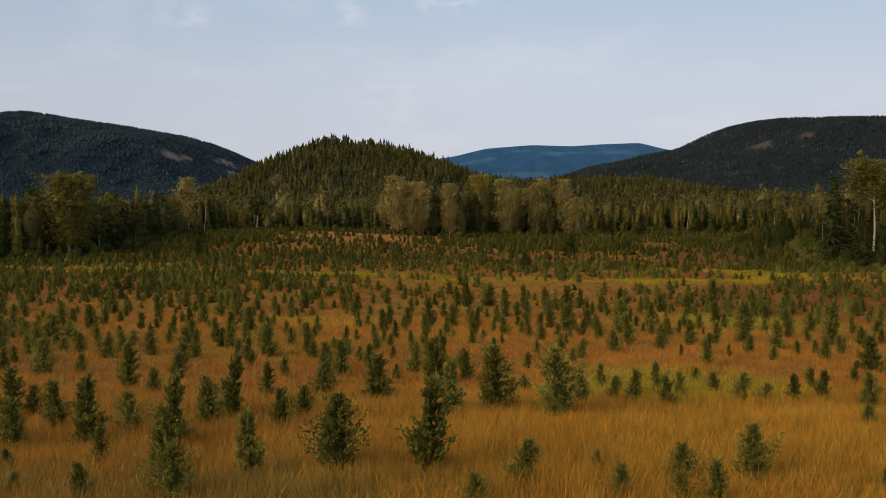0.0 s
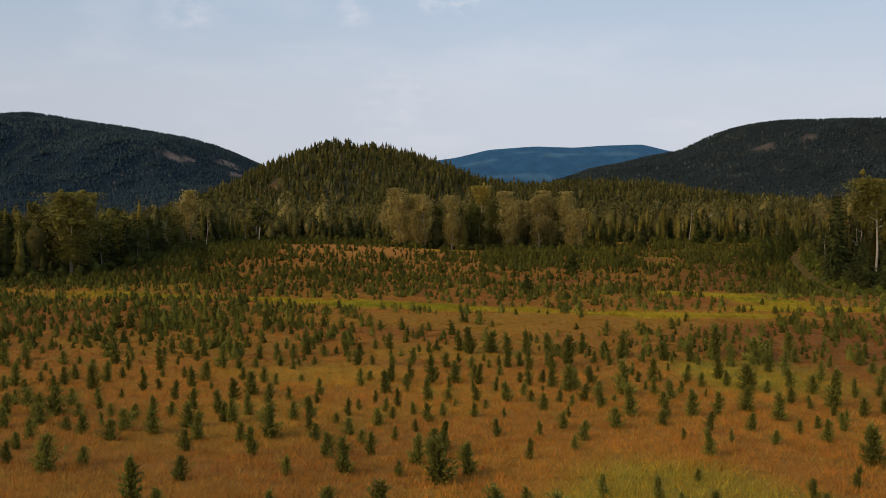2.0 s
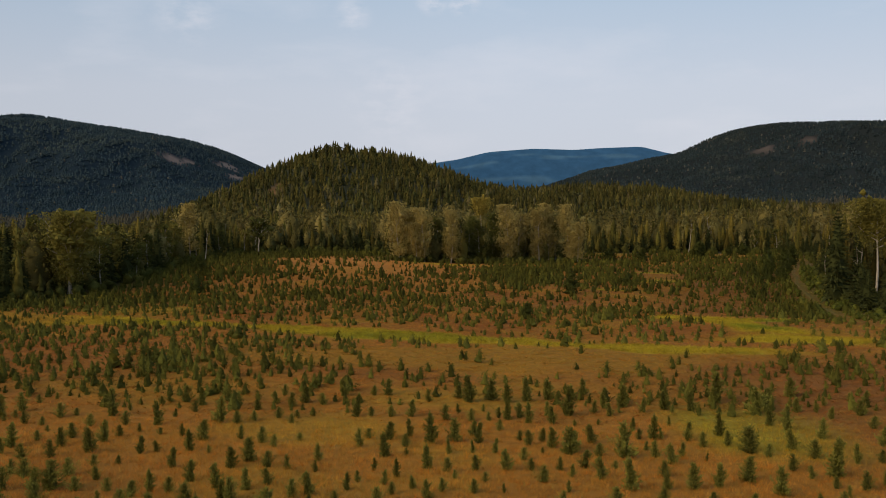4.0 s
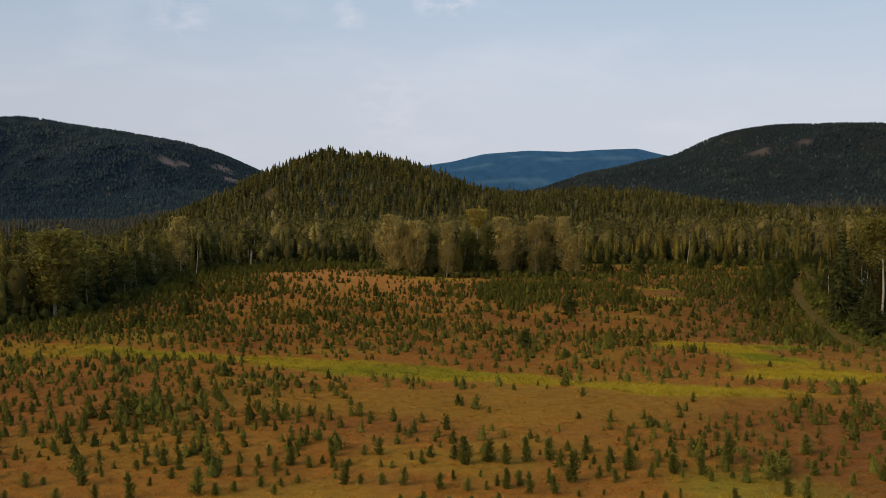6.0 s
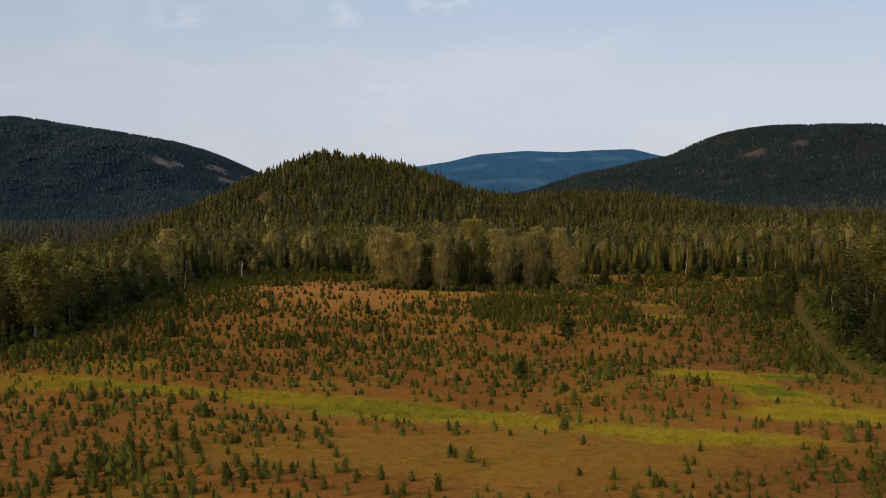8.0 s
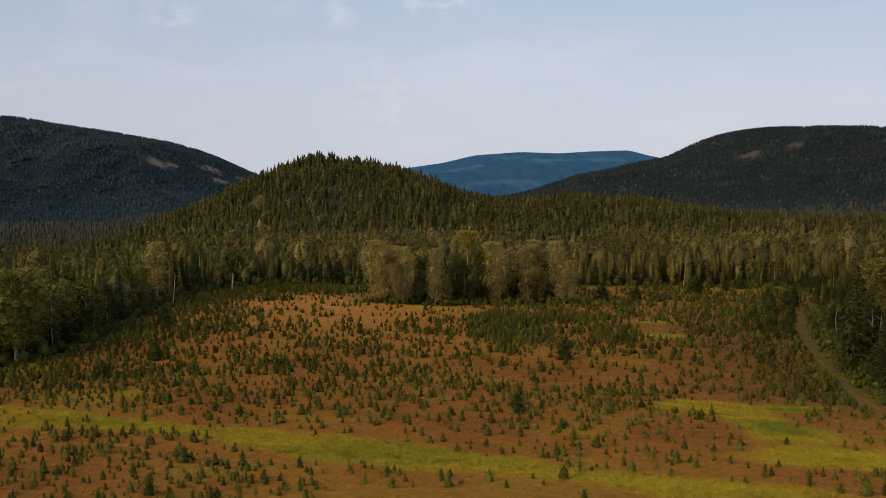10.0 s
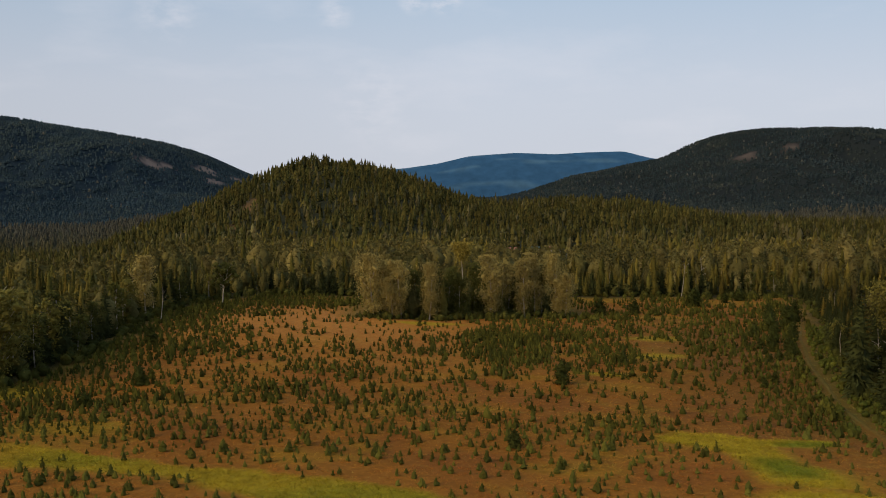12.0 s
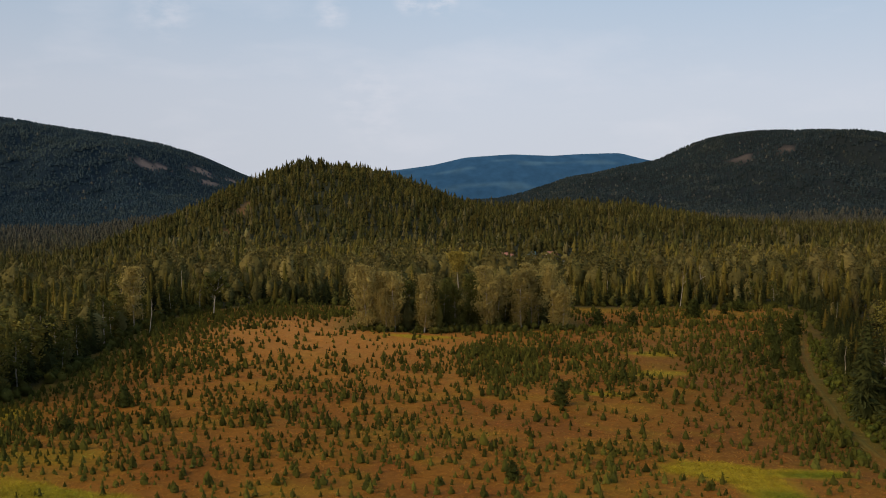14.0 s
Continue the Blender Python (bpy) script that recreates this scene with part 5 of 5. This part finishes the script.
stuff("scrub", "low green scrub along the foot of the wood", "bushes",
      scatter([puff(np.random.default_rng(570 + k), 44, 0.5, 0.0, 0.12, (6, 3), 0.85, 0.6) for k in range(4)], rng.integers(0, 4, len(bx)), bx, by, height(bx, by) - 0.15, bt,
              bt * rng.uniform(0.8, 1.4, len(bx)), bc), FOLIAGE)


# ---- the woods ----
CONIFER, CONIFER_WARM = (0.043, 0.039, 0.0085), (0.073, 0.054, 0.011)
OLIVE, YELLOW = (0.074, 0.066, 0.020), (0.120, 0.094, 0.031)
YARD = (110, 888, 50, 118)


def wood(y0, y1, area, side=25, share=0.485):
    """Places of trees in the woods, about one to the given area."""
    n = int((y1 - y0) * 2 * (side + share * (y0 + y1) / 2) / area)
    t = rng.uniform(size=n)
    a, b = side + share * y0, side + share * y1
    y = y0 + (y1 - y0) * ((np.sqrt(a * a + t * (b * b - a * a)) - a) / (b - a))
    x = rng.uniform(-1, 1, n) * (side + share * y)
    keep = (in_field(x, y) < -4) & (oval(x, y, *YARD, 0.1) < 0.5) & (np.hypot((x - 123) / 8, (y - 279) / 10) > 1) & (np.hypot((x - 116) / 9, (y - 264) / 13) > 1) & (rng.uniform(size=n) < 0.95 + 0.9 * np.minimum(0, 0.3 + wobble(x, y, 55, 74) + 0.5 * wobble(x, y, 19, 75)))
    return x[keep], y[keep]


def leafy_share(x, y):
    """How much of the wood is broadleaved: much in the valley, little on the hill."""
    s = 0.16 + 0.26 * smooth(640, 760, y) + 0.14 * smooth(60, 0, x) + 0.38 * wobble(x, y, 120, 71) + 0.3 * wobble(x, y, 45, 72)
    s = s + 0.55 * smooth(596, 622, y + 8 * wobble(x, y, 60, 77)) * smooth(730, 680, y + 14 * wobble(x, y, 90, 78))      # the belt of aspens
    s = s * (1 - 0.75 * smooth(80, 110, x) * smooth(560, 480, y))
    return np.clip(s * (1 - 0.95 * smooth(850, 1150, y)) + 0.02, 0.02, 0.9)


def forest(name, label, x, y, conifers, leafers, low, high, mat, far=0.0):
    leafy = rng.uniform(size=len(x)) < leafy_share(x, y)
    n = len(x)
    tall = rng.uniform(low, high, n) * np.clip(rng.normal(1, 0.14, n), 0.65, 1.25) * (1 + 0.16 * wobble(x, y, 70, 73)) * np.where(leafy, 0.92, 1.0)
    tall = tall * np.where(rng.uniform(size=n) < 0.06, 1.15, 1.0)
    tall = tall * (1 + 0.35 * smooth(590, 615, y) * smooth(720, 670, y) * leafy) * (1 - 0.22 * smooth(530, 550, y) * smooth(600, 575, y))
    tall = tall * (1 - 0.36 * smooth(305, 375, y) * smooth(540, 500, y) * (x > 100))      # lower behind the bend of the track
    wide = tall * rng.uniform(0.8, 1.15, n)
    tint = np.where(leafy[:, None], shades(n, OLIVE, YELLOW, rng, 0.3), shades(n, CONIFER, CONIFER_WARM, rng, 0.3))
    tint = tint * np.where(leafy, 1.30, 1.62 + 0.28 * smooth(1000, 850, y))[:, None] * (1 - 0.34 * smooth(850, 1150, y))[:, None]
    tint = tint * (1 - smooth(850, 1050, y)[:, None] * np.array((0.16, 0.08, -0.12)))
    tint = np.where(((x < -40) & (y < 600) & leafy)[:, None], tint * (0.74, 0.78, 0.75), tint)
    tint = np.where(((x > 95) & (y < 548))[:, None], tint * (0.40 + 0.25 * smooth(345, 420, y))[:, None], tint)      # every tree beside the track darker, less so farther on
    tint = tint * (1.05 + smooth(800, 1000, y) * (0.12 + 0.32 * wobble(x, y, 85, 79) + 0.15 * wobble(x, y, 30, 80)))[:, None]
    odd = rng.uniform(size=n)
    tint = np.where(((odd < 0.05) & (y > 760))[:, None], tint * 0.4 + np.array((0.085, 0.068, 0.030)), tint)      # a yellowing birch here and there
    # distance haze put into the tint of the farthest woods
    painted_haze = (smooth(1500, 2300, y) * 0.85)[:, None]
    tint = tint * (1 - painted_haze) + np.array((0.062, 0.060, 0.050)) * painted_haze * rng.uniform(0.8, 1.2, (n, 1))
    which = np.where(leafy, len(conifers) + rng.integers(0, len(leafers), n), rng.integers(0, len(conifers), n))
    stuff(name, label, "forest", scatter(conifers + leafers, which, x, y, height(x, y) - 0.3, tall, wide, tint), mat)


R = np.random.default_rng
# pale stems of birch and aspen between the firs
sx, sy = wood(275, 720, 1500, 20, 0.50)
sn = len(sx)
stem = tube([(0, 0, 0), (0.012, 0.004, 0.35), (-0.006, 0.01, 0.7), (0.008, 0.0, 1)], (0.008, 0.007, 0.005, 0.002), 4)
stuff("birch_stems", "slim pale birch stems standing in the wood", "tree trunks",
      scatter([stem], np.zeros(sn, int), sx, sy, height(sx, sy) - 0.3, rng.uniform(10, 17, sn), rng.uniform(10, 20, sn), shades(sn, (0.42, 0.36, 0.27), (0.24, 0.2, 0.15), rng)), FOLIAGE)
x, y = wood(275, 720, 74, 20, 0.475)
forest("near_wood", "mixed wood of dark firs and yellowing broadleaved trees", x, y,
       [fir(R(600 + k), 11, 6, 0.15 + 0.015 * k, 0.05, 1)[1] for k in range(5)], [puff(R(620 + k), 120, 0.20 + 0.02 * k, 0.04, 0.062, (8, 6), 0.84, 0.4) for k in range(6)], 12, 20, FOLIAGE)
ux, uy = wood(272, 720, 60, 20, 0.475)
un = len(ux)
ut = rng.uniform(3.0, 8.5, un)
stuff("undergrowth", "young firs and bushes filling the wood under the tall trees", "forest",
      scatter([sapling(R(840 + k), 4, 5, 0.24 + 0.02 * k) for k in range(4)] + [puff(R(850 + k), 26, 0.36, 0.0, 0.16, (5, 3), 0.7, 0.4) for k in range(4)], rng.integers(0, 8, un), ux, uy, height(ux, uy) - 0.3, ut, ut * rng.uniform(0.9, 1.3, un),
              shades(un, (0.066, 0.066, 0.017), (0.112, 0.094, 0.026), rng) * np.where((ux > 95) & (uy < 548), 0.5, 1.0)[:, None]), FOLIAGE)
x, y = wood(720, 1000, 60)
forest("valley_wood", "mixed wood of firs and yellowing broadleaved trees filling the valley", x, y,
       [sapling(R(640 + k), 4, 4, 0.20) for k in range(6)], [puff(R(660 + k), 44, 0.17 + 0.02 * k, 0.10, 0.10, (6, 4), 0.68, 0.5) for k in range(6)], 11, 19, FOLIAGE)
x, y = wood(1000, 1760, 74)
bare = bluff(x, y) * 0.9 > rng.uniform(size=len(x))
x, y = x[~bare], y[~bare]
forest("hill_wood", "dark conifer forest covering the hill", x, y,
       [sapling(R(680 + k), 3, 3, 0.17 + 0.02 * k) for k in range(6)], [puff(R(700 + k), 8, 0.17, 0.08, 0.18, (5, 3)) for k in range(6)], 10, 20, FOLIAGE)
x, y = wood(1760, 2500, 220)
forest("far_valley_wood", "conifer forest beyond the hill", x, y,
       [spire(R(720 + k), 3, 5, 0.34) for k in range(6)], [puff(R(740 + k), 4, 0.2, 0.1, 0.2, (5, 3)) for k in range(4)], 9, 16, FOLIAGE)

# the slopes of the two mountains
x, y = wood(2450, 4560, 185, 60, 0.475)
keep = (height(x, y) > -70) & (bluff(x, y) * 0.95 < rng.uniform(size=len(x)))
x, y = x[keep], y[keep]
n = len(x)
# lit patches and the left mountain's lit upper band put into the tint
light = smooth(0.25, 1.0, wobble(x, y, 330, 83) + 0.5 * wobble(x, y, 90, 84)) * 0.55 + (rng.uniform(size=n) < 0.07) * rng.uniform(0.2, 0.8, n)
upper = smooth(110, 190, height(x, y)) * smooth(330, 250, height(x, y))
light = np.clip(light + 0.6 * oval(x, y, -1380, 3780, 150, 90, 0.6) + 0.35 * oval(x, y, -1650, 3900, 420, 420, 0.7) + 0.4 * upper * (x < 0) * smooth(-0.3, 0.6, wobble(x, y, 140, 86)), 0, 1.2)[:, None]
# haze put into the tint as blue, weaker on the right-hand mountain
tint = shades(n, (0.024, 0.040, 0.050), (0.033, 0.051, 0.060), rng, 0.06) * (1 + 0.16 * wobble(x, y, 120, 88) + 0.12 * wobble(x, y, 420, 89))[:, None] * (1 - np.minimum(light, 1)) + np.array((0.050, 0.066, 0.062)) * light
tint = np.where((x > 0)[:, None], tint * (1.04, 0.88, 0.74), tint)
pale = rng.uniform(size=n) < np.where(x > 0, 0.035, 0.015) * (0.4 + 1.2 * smooth(-0.2, 0.6, wobble(x, y, 200, 87)))
tint = np.where(pale[:, None], np.array((0.085, 0.082, 0.066)) * rng.uniform(0.7, 1.2, (n, 1)), tint)      # bare and yellowing trees
stuff("mountain_forest", "dark conifer forest covering the mountain slopes, painted hazy blue-green", "forest",
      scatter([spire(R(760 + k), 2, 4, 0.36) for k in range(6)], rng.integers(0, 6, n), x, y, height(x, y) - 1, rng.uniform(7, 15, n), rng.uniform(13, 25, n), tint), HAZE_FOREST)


# ---- the farmstead in its clearing ----


def box(x0, x1, y0, y1, z0, z1):
    v = np.array([(x, y, z) for z in (z0, z1) for y in (y0, y1) for x in (x0, x1)], float)
    f = [(0, 2, 1), (1, 2, 3), (4, 5, 6), (5, 7, 6), (0, 1, 4), (1, 5, 4), (2, 6, 3), (3, 6, 7), (0, 4, 2), (2, 4, 6), (1, 3, 5), (3, 7, 5)]
    return v, np.array(f)


def gable(x0, x1, y0, y1, z0, z1, lap=0.5, thick=0.25):
    """Two roof slopes along x, with thickness and eaves."""
    ym = (y0 + y1) / 2
    pieces = []
    for a in (y0 - lap, y1 + lap):
        v = np.array([(x, y, z) for z in (0, thick) for x, y, z2 in ((x0 - lap, a, 0), (x1 + lap, a, 0), (x0 - lap, ym, 1), (x1 + lap, ym, 1))], float)
        v[:, 2] += np.array([z0 - 0.2, z0 - 0.2, z1, z1] * 2)
        f = [(0, 1, 2), (1, 3, 2), (4, 6, 5), (5, 6, 7), (0, 4, 1), (1, 4, 5), (2, 3, 6), (3, 7, 6), (0, 2, 4), (2, 6, 4), (1, 5, 3), (3, 5, 7)]
        pieces.append((v, np.array(f)))
    return join(pieces)


def house(label, x, y, long, deep, tall, roof_mat, turn, windows):
    ends = (np.array([(s * long / 2, -deep / 2, tall) for s in (-1, 1)] + [(s * long / 2, deep / 2, tall) for s in (-1, 1)] + [(s * long / 2, 0, tall + 2.4) for s in (-1, 1)], float), np.array([(0, 4, 2), (1, 3, 5)]))
    walls = join([box(-long / 2, long / 2, -deep / 2, deep / 2, -1.5, tall), ends])
    parts = [("wall", walls, WALL, ""), ("roof", gable(-long / 2, long / 2, -deep / 2, deep / 2, tall, tall + 2.4), roof_mat, ""),
             ("door", box(-0.5, 0.5, -deep / 2 - 0.06, -deep / 2 + 0.02, 0.1, 2.1), DOOR, "")]
    spots = []
    for k in range(windows):
        cx = -long / 2 + (k + 0.5) * long / windows
        if abs(cx) < 1.0:
            cx += 1.6
        spots.append(cx)
    ob = thing("house", label, "house", parts, "farm buildings")
    for cx in spots:
        bars = [box(cx - 0.7, cx + 0.7, -deep / 2 - 0.09, -deep / 2 + 0.02, z, z + 0.1) for z in (0.9, 2.2)] + [box(cx + s - 0.05, cx + s + 0.05, -deep / 2 - 0.09, -deep / 2 + 0.02, 1.0, 2.2) for s in (-0.65, 0, 0.65)]
        window = new("window", raw_mesh("window", *join(bars), WALL))
        window.parent = ob
        pane = new("pane", raw_mesh("pane", *box(cx - 0.6, cx + 0.6, -deep / 2 - 0.04, -deep / 2 + 0.02, 1.0, 2.2), PANE))
        pane.parent = window
    ob.matrix_basis = Matrix.Translation((x, y, float(height(x, y)) + 0.6)) @ Matrix.Rotation(turn, 4, "Z")


house("pale farmhouse with a rust-red roof among the trees", 124, 962, 10, 7, 4.4, ROOF_RED, 0.25, 4)
house("low farm shed with a teal metal roof among the trees", 108, 985, 8, 6, 3.2, ROOF_TEAL, -0.15, 3)
house("long low farm building with a rust-red roof among the trees", 84, 975, 10, 6, 2.6, ROOF_RED, 0.1, 3)
